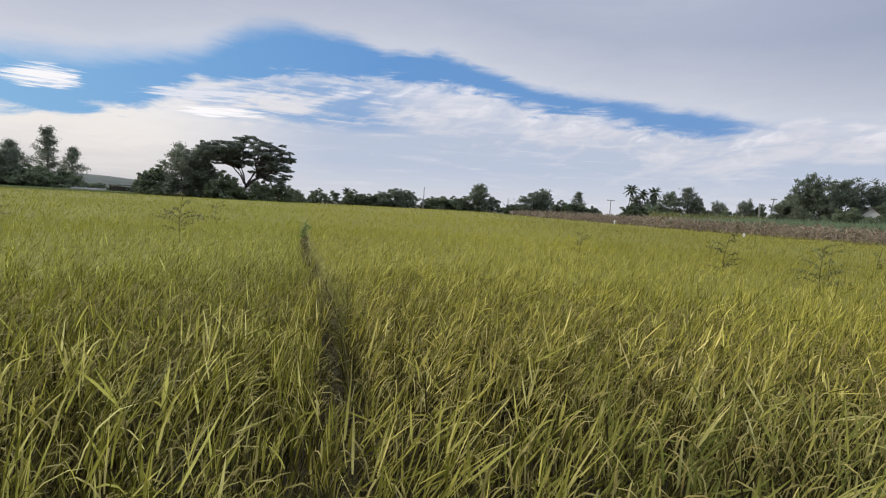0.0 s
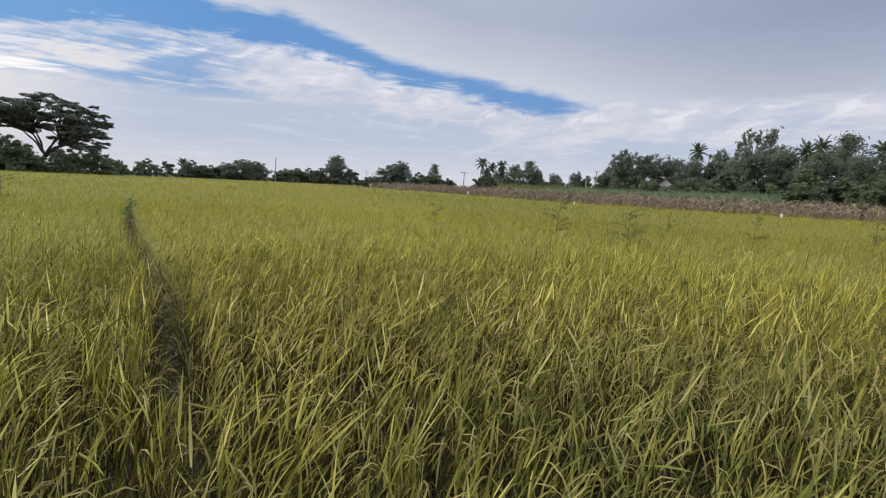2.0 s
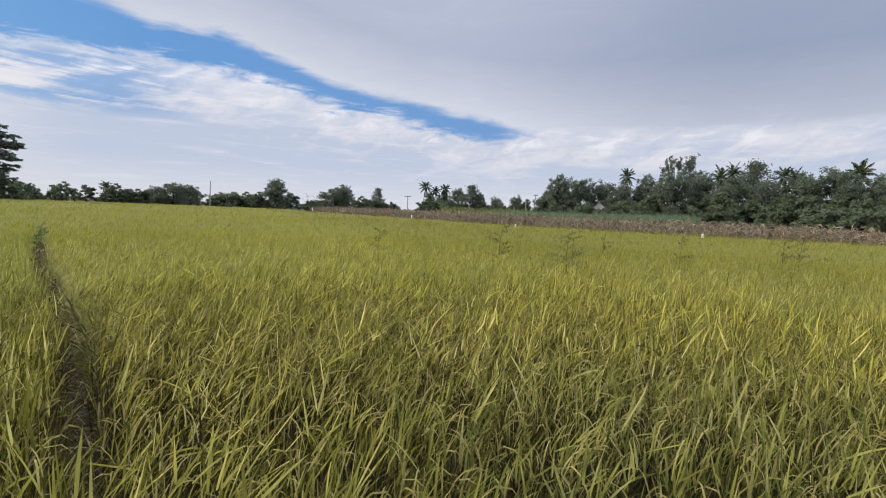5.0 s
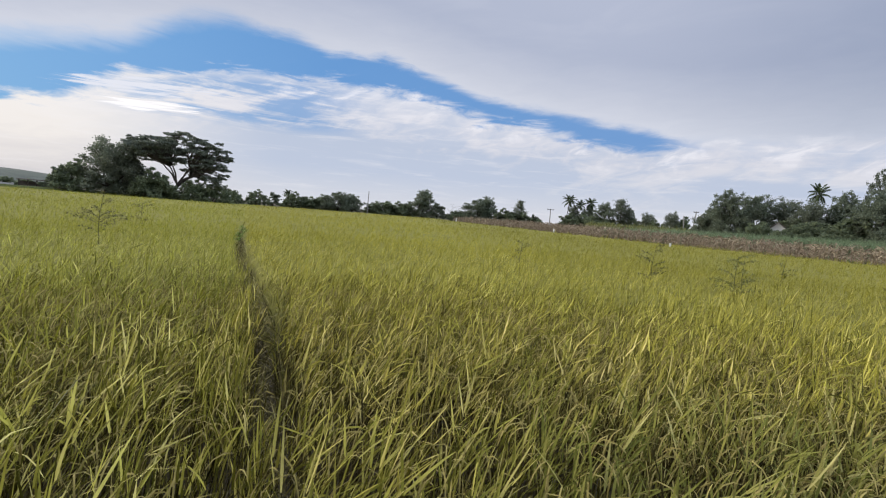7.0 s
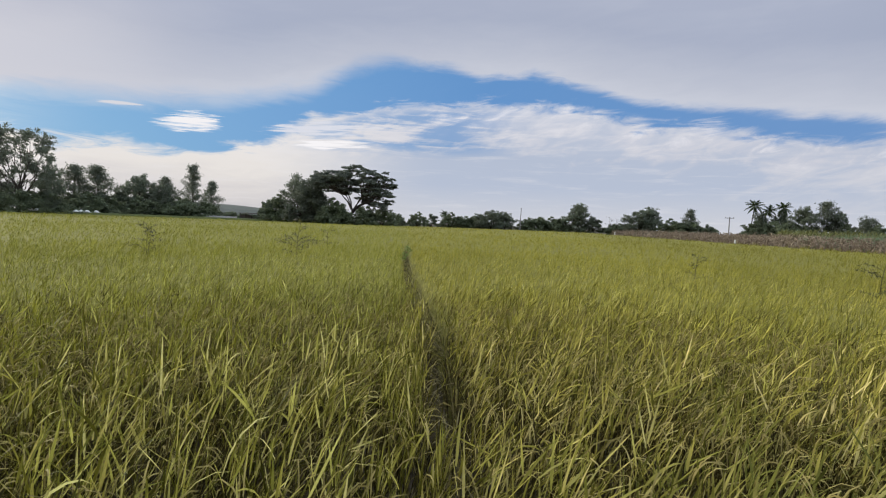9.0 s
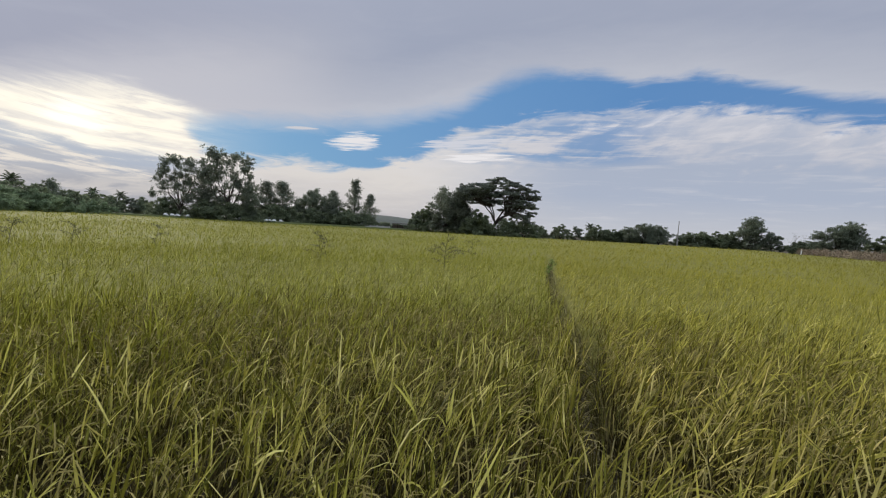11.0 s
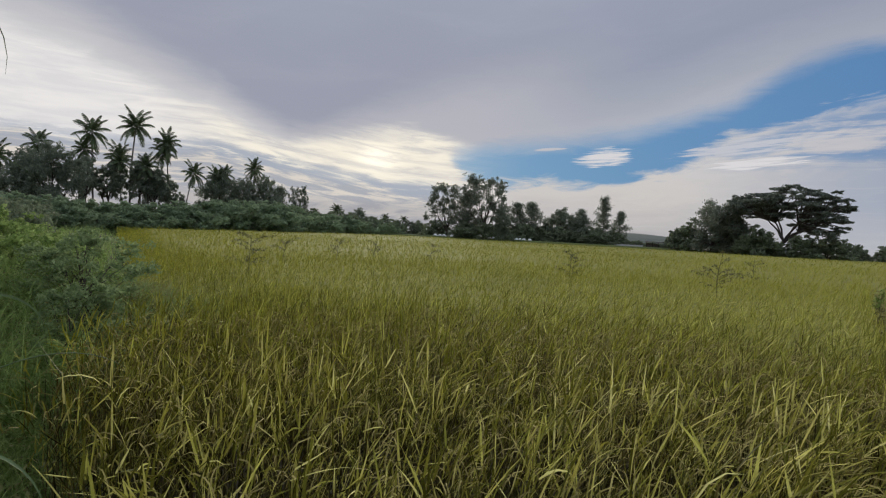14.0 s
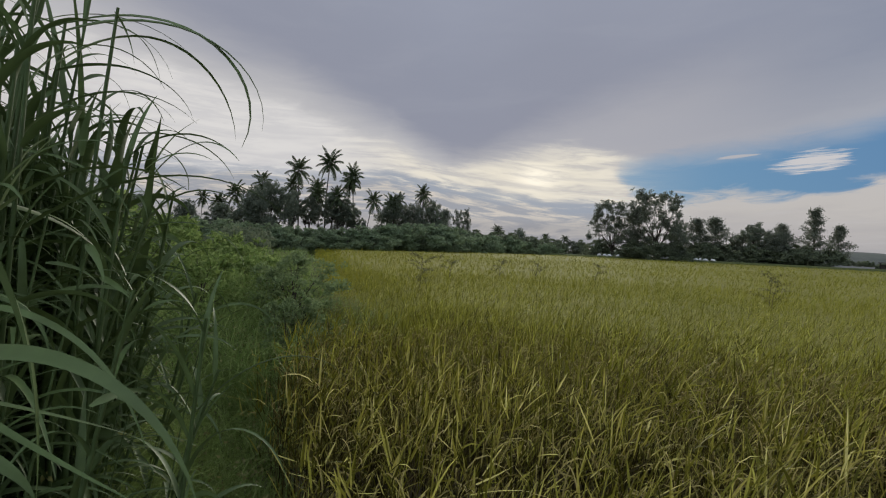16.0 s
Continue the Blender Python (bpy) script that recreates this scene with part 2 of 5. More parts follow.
# unseen sky opposite the sun, brightened as an added fill for the trees
facing = calc(wt, "COSINE", calc(wt, "MULTIPLY", calc(wt, "SUBTRACT", az, SUN_AZ), 0.0174533))
back_fill = calc(wt, "MULTIPLY", step(wt, facing, -0.72, -0.98), step(wt, el, 85.0, 50.0))
colour = mix(wt, back_fill, colour, mix(wt, 1.0, colour, (3.6, 3.6, 3.6), "MULTIPLY"))
below = step(wt, el, -0.5, 0.2)
colour = mix(wt, below, (0.16, 0.17, 0.12), colour)
bg = wt.nodes.new("ShaderNodeBackground")
wt.links.new(colour, bg.inputs[0])
bg.inputs[1].default_value = 1.0
wo = wt.nodes.new("ShaderNodeOutputWorld")
wt.links.new(bg.outputs[0], wo.inputs[0])

sun = new("sun", bpy.data.lights.new("sun", "SUN"))
sun.data.energy, sun.data.angle, sun.data.color = 2.9, radians(20), (1.0, 0.94, 0.82)
sx, sy = spot(SUN_AZ, 100)
sun.matrix_world = look((sx, sy, 100 * math.tan(radians(SUN_EL))), (0, 0, 0))


# ---- materials ----
def material(name):
    m = bpy.data.materials.new(name)
    m.use_nodes = True
    t = m.node_tree
    return m, t, t.nodes["Principled BSDF"], t.nodes["Material Output"]


def coords(t):
    return t.nodes.new("ShaderNodeTexCoord").outputs["Object"]


def relief(t, bsdf, height, strength, distance):
    b = t.nodes.new("ShaderNodeBump")
    b.inputs["Strength"].default_value, b.inputs["Distance"].default_value = strength, distance
    t.links.new(height, b.inputs["Height"])
    t.links.new(b.outputs[0], bsdf.inputs["Normal"])


def leafy(name, stops, through_light=0.2, rough=0.55, patch=None, patch_scale=0.4, patch_mode=(0.4, 0.65), corner=None, brown=None, shine=0.1, plots=None):
    """Leaf material: colour by leaf, patches over the ground, some light let through."""
    m, t, b, out = material(name)
    geo = t.nodes.new("ShaderNodeNewGeometry")
    col = ramp(t, geo.outputs["Random Per Island"], stops)
    pos = geo.outputs["Position"]
    if patch:
        n = grain(t, pos, patch_scale, 4, 0.6)
        col = mix(t, calc(t, "MULTIPLY", step(t, n, *patch_mode), 0.7), col, patch)
    if corner:
        gap_v = t.nodes.new("ShaderNodeVectorMath")
        gap_v.operation = "DISTANCE"
        t.links.new(pos, gap_v.inputs[0])
        gap_v.inputs[1].default_value = corner
        far_v = calc(t, "ADD", gap_v.outputs["Value"], calc(t, "MULTIPLY", grain(t, pos, 1.6, 4, 0.6), 1.6))
        col = mix(t, calc(t, "MULTIPLY", step(t, far_v, 2.7, 1.5), 0.6), col, (0.12, 0.155, 0.042))
    if brown:
        gap_b = t.nodes.new("ShaderNodeVectorMath")
        gap_b.operation = "DISTANCE"
        t.links.new(pos, gap_b.inputs[0])
        gap_b.inputs[1].default_value = brown
        far_b = calc(t, "ADD", gap_b.outputs["Value"], calc(t, "MULTIPLY", grain(t, pos, 0.9, 4, 0.6), 3.0))
        col = mix(t, calc(t, "MULTIPLY", step(t, far_b, 5.6, 2.8), 0.85), col, mix(t, 1.0, col, (0.88, 0.87, 0.66), "MULTIPLY"))
    if plots:
        # the crop past the trodden gap is riper and more golden
        ax = t.nodes.new("ShaderNodeSeparateXYZ")
        t.links.new(pos, ax.inputs[0])
        side = calc(t, "ADD", ax.outputs[0], calc(t, "MULTIPLY", ax.outputs[1], plots[0]))
        side = calc(t, "ADD", side, calc(t, "MULTIPLY", grain(t, pos, 1.2, 3, 0.6), 0.3))
        col = mix(t, step(t, side, plots[1], plots[1] + 0.4), col, mix(t, 1.0, col, (1.05, 0.99, 0.95), "MULTIPLY"))
        # duller beside the maize
        col = mix(t, step(t, ax.outputs[0], 1.5, 9.0), col, mix(t, 1.0, col, (0.71, 0.72, 0.80), "MULTIPLY"))
        # the plot along the bank stands browner
        ripe = calc(t, "ADD", calc(t, "MULTIPLY", ax.outputs[0], -0.9), calc(t, "MULTIPLY", ax.outputs[1], -0.45))
        ripe = calc(t, "ADD", ripe, calc(t, "MULTIPLY", grain(t, pos, 0.4, 3, 0.6), 3.0))
        col = mix(t, step(t, ripe, 0.5, 7.5), col, mix(t, 1.0, col, (0.93, 0.93, 0.80), "MULTIPLY"))
    tint = grain(t, pos, 9.0, 3, 0.6)
    col = mix(t, 1.0, col, ramp(t, tint, [(0.3, 0.72), (0.7, 1.15)]), "MULTIPLY")
    t.links.new(col, b.inputs["Base Color"])
    b.inputs["Roughness"].default_value = rough
    b.inputs["Specular IOR Level"].default_value = shine
    tr = t.nodes.new("ShaderNodeBsdfTranslucent")
    t.links.new(col, tr.inputs[0])
    mx = t.nodes.new("ShaderNodeMixShader")
    mx.inputs[0].default_value = through_light
    t.links.new(b.outputs[0], mx.inputs[1])
    t.links.new(tr.outputs[0], mx.inputs[2])
    t.links.new(mx.outputs[0], out.inputs[0])
    return m


def solid(name, lo, hi, scale, rough=0.8, bump=0.4, dist=0.02, metal=0.0):
    """Plain stuff with grain at two scales and a little relief."""
    m, t, b, _ = material(name)
    p = coords(t)
    a, c = grain(t, p, scale, 6, 0.65), grain(t, p, scale * 7, 4, 0.6)
    both = calc(t, "ADD", calc(t, "MULTIPLY", a, 0.65), calc(t, "MULTIPLY", c, 0.35))
    t.links.new(ramp(t, both, [(0.32, lo), (0.68, hi)]), b.inputs["Base Color"])
    b.inputs["Roughness"].default_value, b.inputs["Metallic"].default_value = rough, metal
    b.inputs["Specular IOR Level"].default_value = 0.15 if rough > 0.85 else 0.5
    relief(t, b, both, bump, dist)
    return m


RICE_TONES = [(0.0, (0.07, 0.07, 0.016)), (0.25, (0.19, 0.188, 0.036)), (0.5, (0.37, 0.355, 0.075)), (0.75, (0.61, 0.56, 0.15)), (1.0, (0.85, 0.77, 0.35))]
MID_TONES = [(0.0, (0.13, 0.135, 0.024)), (0.5, (0.365, 0.36, 0.06)), (0.85, (0.53, 0.51, 0.105)), (1.0, (0.70, 0.65, 0.22))]
FAR_TONES = [(0.0, (0.215, 0.22, 0.034)), (0.5, (0.345, 0.345, 0.054)), (1.0, (0.49, 0.46, 0.09))]
M_RICE = leafy("rice_leaf", RICE_TONES, 0.16, 0.58, (0.22, 0.235, 0.045), 0.55, (0.52, 0.72), (1.75, 0.75, 0.7), (-2.1, 1.5, 0.7), 0.06, (0.29, -0.1))
M_RICE_MID = leafy("rice_leaf_mid", MID_TONES, 0.16, 0.6, (0.22, 0.235, 0.045), 0.55, (0.52, 0.72), (1.75, 0.75, 0.7), (-2.1, 1.5, 0.7), 0.06, (0.29, -0.1))
M_RICE_FAR = leafy("rice_leaf_far", FAR_TONES, 0.16, 0.75, (0.22, 0.235, 0.045), 0.55, (0.52, 0.72), None, None, 0.03, (0.29, -0.1))
# lower rice leaves: the shade beneath the tips is put into their colour
M_SHADE_LEAF = leafy("rice_shade_leaf", [(0.0, (0.022, 0.018, 0.006)), (0.5, (0.06, 0.05, 0.014)), (1.0, (0.15, 0.125, 0.036))], 0.1, 0.6, shine=0.05)
M_SHADE_LEAF_MID = leafy("rice_shade_leaf_mid", [(0.0, (0.05, 0.045, 0.013)), (0.5, (0.12, 0.105, 0.027)), (1.0, (0.25, 0.215, 0.06))], 0.1, 0.6, shine=0.05)
M_GRAIN = leafy("rice_grain", [(0.0, (0.20, 0.165, 0.05)), (1.0, (0.42, 0.35, 0.12))], 0.1, 0.7)
# straw brown, lowered to deepen the shade between the hills
M_SHADED_STRAW = leafy("shaded_rice_stem", [(0.0, (0.045, 0.04, 0.016)), (0.5, (0.085, 0.07, 0.03)), (1.0, (0.16, 0.125, 0.055))], 0.05, 0.7)
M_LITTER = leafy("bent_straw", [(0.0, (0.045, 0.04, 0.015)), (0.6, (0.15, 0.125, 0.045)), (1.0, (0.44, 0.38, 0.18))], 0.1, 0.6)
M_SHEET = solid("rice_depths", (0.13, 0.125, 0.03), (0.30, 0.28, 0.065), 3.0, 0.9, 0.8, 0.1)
M_SOIL = solid("soil", (0.05, 0.043, 0.03), (0.12, 0.10, 0.07), 1.5, 0.95, 0.7, 0.05)
M_BANK = leafy("bank_grass", [(0.0, (0.15, 0.225, 0.062)), (0.6, (0.225, 0.31, 0.09)), (1.0, (0.34, 0.42, 0.155))], 0.5, 0.6, shine=0.04)
M_CANE = leafy("cane_leaf", [(0.0, (0.065, 0.105, 0.038)), (0.7, (0.115, 0.17, 0.063)), (1.0, (0.215, 0.27, 0.13))], 0.16, 0.5, shine=0.22)
M_LEAF = leafy("tree_leaf", [(0.0, (0.15, 0.18, 0.135)), (0.6, (0.205, 0.24, 0.17)), (1.0, (0.245, 0.28, 0.19))], 0.55, 0.55)
M_RAIN = leafy("rain_tree_leaf", [(0.0, (0.14, 0.165, 0.135)), (1.0, (0.22, 0.245, 0.19))], 0.55, 0.55)
M_SHRUB = leafy("shrub_leaf", [(0.0, (0.145, 0.18, 0.115)), (0.6, (0.195, 0.235, 0.145)), (1.0, (0.24, 0.28, 0.16))], 0.55, 0.55)
M_HEDGE = leafy("hedge_leaf", [(0.0, (0.175, 0.24, 0.14)), (0.6, (0.24, 0.315, 0.18)), (1.0, (0.30, 0.38, 0.22))], 0.55, 0.55)
M_TWIG = leafy("bush_leaf", [(0.0, (0.165, 0.23, 0.10)), (0.6, (0.235, 0.31, 0.14)), (1.0, (0.31, 0.385, 0.19))], 0.6, 0.6, shine=0.04)
M_GREY = leafy("grey_leaf", [(0.0, (0.15, 0.175, 0.135)), (1.0, (0.225, 0.25, 0.18))], 0.55, 0.55)
M_PALM = leafy("palm_leaf", [(0.0, (0.04, 0.06, 0.03)), (1.0, (0.09, 0.115, 0.05))], 0.25, 0.4)
M_FIELD_WEED = leafy("field_weed", [(0.0, (0.09, 0.092, 0.035)), (1.0, (0.19, 0.18, 0.075))], 0.3, 0.55)
M_WEED = leafy("weed_leaf", [(0.0, (0.16, 0.175, 0.06)), (1.0, (0.28, 0.285, 0.11))], 0.35, 0.5)
M_MAIZE = leafy("dry_maize", [(0.0, (0.18, 0.14, 0.10)), (0.55, (0.29, 0.23, 0.155)), (0.88, (0.42, 0.34, 0.23)), (1.0, (0.62, 0.52, 0.34))], 0.2, 0.7, (0.23, 0.175, 0.125), 0.25)
M_TURF = solid("rough_turf", (0.05, 0.07, 0.025), (0.13, 0.14, 0.05), 1.2, 0.95, 0.8, 0.1)
M_BARK = solid("bark", (0.04, 0.034, 0.028), (0.10, 0.085, 0.07), 4.0, 0.9, 0.8, 0.05)
M_PALMBARK = solid("palm_bark", (0.06, 0.053, 0.045), (0.13, 0.115, 0.095), 5.0, 0.9, 0.7, 0.03)
M_POLE = solid("pole_concrete", (0.22, 0.21, 0.2), (0.34, 0.33, 0.31), 3.0, 0.85)
M_IRON = solid("dull_iron", (0.1, 0.1, 0.1), (0.2, 0.19, 0.18), 6.0, 0.6, 0.2, 0.01, 0.6)
M_WHITE = solid("white_paint", (0.72, 0.72, 0.7), (0.84, 0.84, 0.82), 2.0, 0.55, 0.1)
M_WALL = solid("grey_plaster", (0.34, 0.33, 0.31), (0.5, 0.48, 0.46), 1.2, 0.9)
M_ROOF = solid("roof_sheet", (0.1, 0.085, 0.075), (0.2, 0.17, 0.15), 1.0, 0.7)
M_GLASS = solid("dark_glass", (0.02, 0.022, 0.025), (0.04, 0.042, 0.045), 1.0, 0.1, 0.0)
M_HILL = solid("hill_woods", (0.075, 0.085, 0.075), (0.13, 0.145, 0.12), 0.03, 0.95)


# ---- mesh tools ----
def mesh_of(name, verts, quads, mat, smooth=True):
    """A mesh from arrays of vertices and four-cornered faces."""
    verts, quads = np.asarray(verts, np.float32), np.asarray(quads, np.int32)
    me = bpy.data.meshes.new(name)
    me.vertices.add(len(verts))
    me.vertices.foreach_set("co", verts.ravel())
    me.loops.add(quads.size)
    me.loops.foreach_set("vertex_index", quads.ravel())
    me.polygons.add(len(quads))
    me.polygons.foreach_set("loop_start", np.arange(0, quads.size, 4, dtype=np.int32))
    me.polygons.foreach_set("loop_total", np.full(len(quads), 4, np.int32))
    me.polygons.foreach_set("use_smooth", np.full(len(quads), smooth, bool))
    me.materials.append(mat)
    me.update(calc_edges=True)
    return me


def joined(pieces):
    """Several (verts, quads) as one."""
    vs, qs, n = [], [], 0
    for v, q in pieces:
        vs.append(np.asarray(v, float))
        qs.append(np.asarray(q, int) + n)
        n += len(v)
    return np.concatenate(vs), np.concatenate(qs)


def part(name, shape, mat, parent=None, label="", smooth=True):
    """One mesh object, under a thing or a part of it."""
    ob = new(name, mesh_of(name, *shape, mat, smooth))
    if parent:
        ob.parent = parent
    if label:
        ob["label"] = label
    return ob


def thing(name, label, category, x=0.0, y=0.0, z=0.0, turn=0.0, group=""):
    ob = new(name)
    ob.empty_display_size = 0.2
    ob.matrix_basis = pose(x, y, z, 0, 0, turn)
    return tagged(ob, label, category, group)


def ribbons(line, side):
    """Strips along lines: line (n, k, 3) of centres, side (n, k, 3) of half widths."""
    n, k, _ = line.shape
    v = np.stack([line - side, line + side], 2).reshape(-1, 3)
    base = (np.arange(n)[:, None] * k + np.arange(k - 1)[None]) * 2
    q = np.stack([base, base + 1, base + 3, base + 2], -1).reshape(-1, 4)
    return v, q


def blades(rng, root, heading, length, lean, curl, width, segs, taper=0.75, fold=0.0):
    """Grass leaves: they rise from root at lean radians off the upright towards heading and curl over."""
    n = len(root)
    s = np.linspace(0, 1, segs + 1)[None]
    ang = lean[:, None] + curl[:, None] * s ** 1.6
    step_len = (length / segs)[:, None]
    mid = (ang[:, 1:] + ang[:, :-1]) / 2
    out = np.concatenate([np.zeros((n, 1)), np.cumsum(np.sin(mid) * step_len, 1)], 1)
    up = np.concatenate([np.zeros((n, 1)), np.cumsum(np.cos(mid) * step_len, 1)], 1)
    hx, hy = np.cos(heading)[:, None], np.sin(heading)[:, None]
    line = np.stack([root[:, 0:1] + out * hx, root[:, 1:2] + out * hy, root[:, 2:3] + up], -1)
    w = width[:, None] * (0.55 + 0.45 * np.minimum(1, s * 4)) * (1 - taper * s ** 2) * (1 - 0.9 * (s > 0.99))
    tw = rng.normal(0, 0.5, n)[:, None] + rng.normal(0, 0.8, n)[:, None] * s
    side = np.stack([-hy * np.cos(tw), hx * np.cos(tw), np.sin(tw) * np.ones_like(hx)], -1) * (w / 2)[..., None]
    return ribbons(line, side)


def tube(points, radii, sides=7):
    """A round limb through points."""
    p = np.asarray(points, float)
    k = len(p)
    d = np.gradient(p, axis=0)
    d /= np.linalg.norm(d, axis=1)[:, None] + 1e-9
    ref = np.where(np.abs(d[:, 2:3]) > 0.9, np.array([[1.0, 0, 0]]), np.array([[0, 0, 1.0]]))
    a = np.cross(d, ref)
    a /= np.linalg.norm(a, axis=1)[:, None]
    b = np.cross(d, a)
    th = np.arange(sides) * 2 * np.pi / sides
    r = np.asarray(radii, float)[:, None, None]
    v = p[:, None] + r * (np.cos(th)[None, :, None] * a[:, None] + np.sin(th)[None, :, None] * b[:, None])
    i, j = np.meshgrid(np.arange(k - 1), np.arange(sides), indexing="ij")
    q = np.stack([i * sides + j, i * sides + (j + 1) % sides, (i + 1) * sides + (j + 1) % sides, (i + 1) * sides + j], -1)
    return v.reshape(-1, 3), q.reshape(-1, 4)


def box(x0, y0, z0, x1, y1, z1, bevel=0.0):
    """A block with its upright edges cut by bevel."""
    c = bevel
    ring = [(x0 + c, y0), (x1 - c, y0), (x1, y0 + c), (x1, y1 - c), (x1 - c, y1), (x0 + c, y1), (x0, y1 - c), (x0, y0 + c)]
    v = [(x, y, z) for z in (z0, z1) for x, y in ring]
    q = [(i, (i + 1) % 8, 8 + (i + 1) % 8, 8 + i) for i in range(8)]
    for o in (0, 8):
        q += [(o, o + 1, o + 2, o + 3), (o, o + 3, o + 4, o + 7), (o + 7, o + 4, o + 5, o + 6)]
    return np.array(v, float), np.array(q)


def leaves(rng, at, size, droop=0.0):
    """Small bent leaf clumps, one four-cornered face each, turned all ways."""
    n = len(at)
    a = rng.normal(size=(n, 3))
    a[:, 2] -= droop
    a /= np.linalg.norm(a, axis=1)[:, None]
    b = np.cross(a, rng.normal(size=(n, 3)))
    b /= np.linalg.norm(b, axis=1)[:, None] + 1e-9
    sz = (size * rng.uniform(0.6, 1.4, n))[:, None]
    c = np.cross(a, b) * sz * 0.25
    v = np.stack([at - a * sz, at + b * sz * 0.5 + c, at + a * sz, at - b * sz * 0.5 + c], 1).reshape(-1, 3)
    return v, np.arange(n * 4).reshape(-1, 4)


def cloud_of(rng, centres, radii, n, hollow=0.55):
    """Points in a set of lobes, thicker towards their skins."""
    centres, radii = np.asarray(centres, float), np.asarray(radii, float)
    vol = radii.prod(1) ** (2 / 3)
    pick = rng.choice(len(centres), n, p=vol / vol.sum())
    d = rng.normal(size=(n, 3))
    d /= np.linalg.norm(d, axis=1)[:, None]
    r = (hollow + (1 - hollow) * rng.random(n)) * (1 + 0.12 * rng.normal(size=n))
    return centres[pick] + d * r[:, None] * radii[pick]


def limb(rng, a, b, r0, r1, sag=0.1, k=6):
    a, b = np.asarray(a, float), np.asarray(b, float)
    s = np.linspace(0, 1, k)[:, None]
    L = np.linalg.norm(b - a)
    wob = rng.normal(0, sag * L * 0.35, (k, 3)) * (s * (1 - s) * 4)
    rise = np.array([0, 0, 1.0]) * sag * L * s * (1 - s) * 2
    return tube(a + (b - a) * s + wob * 0.6 + rise, np.linspace(r0, r1, k))


# ---- trees ----
def tree(name, label, seed, h, lobes, n_leaves, leaf, mat, fork=0.3, trunk_r=0.2, droop=0.0, hollow=0.5, trunks=1, twigs=2, boughs=6):
    """A tree: tapered trunk, limbs into each lobe, a crown of leaf clumps. lobes: (x, y, z, rx, ry, rz)."""
    rng = np.random.default_rng(seed)
    t = thing(name, label, "tree")
    lobes = np.asarray(lobes, float)
    wood = []
    for i in range(trunks):
        ox, oy = (0, 0) if trunks == 1 else rng.normal(0, trunk_r * 2.5, 2)
        top = np.array([ox * 2 + rng.normal(0, 0.03 * h), oy * 2 + rng.normal(0, 0.03 * h), h * fork])
        s = np.linspace(0, 1, 7)[:, None]
        flare = trunk_r * (1 + 0.6 * np.exp(-s[:, 0] * 9) - 0.35 * s[:, 0])
        wood.append(tube(np.array([ox, oy, -0.1]) * (1 - s) + top * s + rng.normal(0, 0.012 * h, (7, 3)) * s, flare, 9))
        mine = lobes[i::trunks]
        nb = max(1, min(boughs, len(mine)))
        seeds = mine[rng.choice(len(mine), nb, replace=False), :3]
        owner = np.argmin(((mine[:, None, :3] - seeds[None]) ** 2 * (1, 1, 0.3)).sum(2), 1)
        for b in range(nb):
            own = mine[owner == b]
            if not len(own):
                continue
            r0 = trunk_r * 0.55
            node = top + (own[:, :3].mean(0) - top) * 0.55
            start = top - (0, 0, 0.12 * h * rng.random() * fork)
            wood.append(limb(rng, start, node, r0, r0 * 0.55, 0.12))
            for c in own:
                wood.append(limb(rng, node, c[:3], r0 * 0.5, r0 * 0.16, 0.14, 5))
                for _ in range(twigs):
                    d = rng.normal(size=3)
                    d /= np.linalg.norm(d)
                    wood.append(limb(rng, c[:3] - (0, 0, 0.1), c[:3] + d * c[3:] * 0.9, r0 * 0.18, r0 * 0.05, 0.1, 4))
    part("trunk", joined(wood), M_BARK, t)
    # each lobe breaks into small tufts, so that sky shows between
    sub_c, sub_r = [], []
    for c in lobes:
        m = max(6, int(14 * (c[3] * c[4] * c[5]) ** (1 / 3)))
        p = cloud_of(rng, [c[:3]], [c[3:]], m, hollow)
        sub_c.append(p)
        sub_r.append(np.outer(rng.uniform(0.22, 0.42, m), c[3:]))
    pts = cloud_of(rng, np.concatenate(sub_c), np.concatenate(sub_r), n_leaves, 0.2)
    part("crown", leaves(rng, pts, np.full(len(pts), leaf), droop), mat, t)
    return t


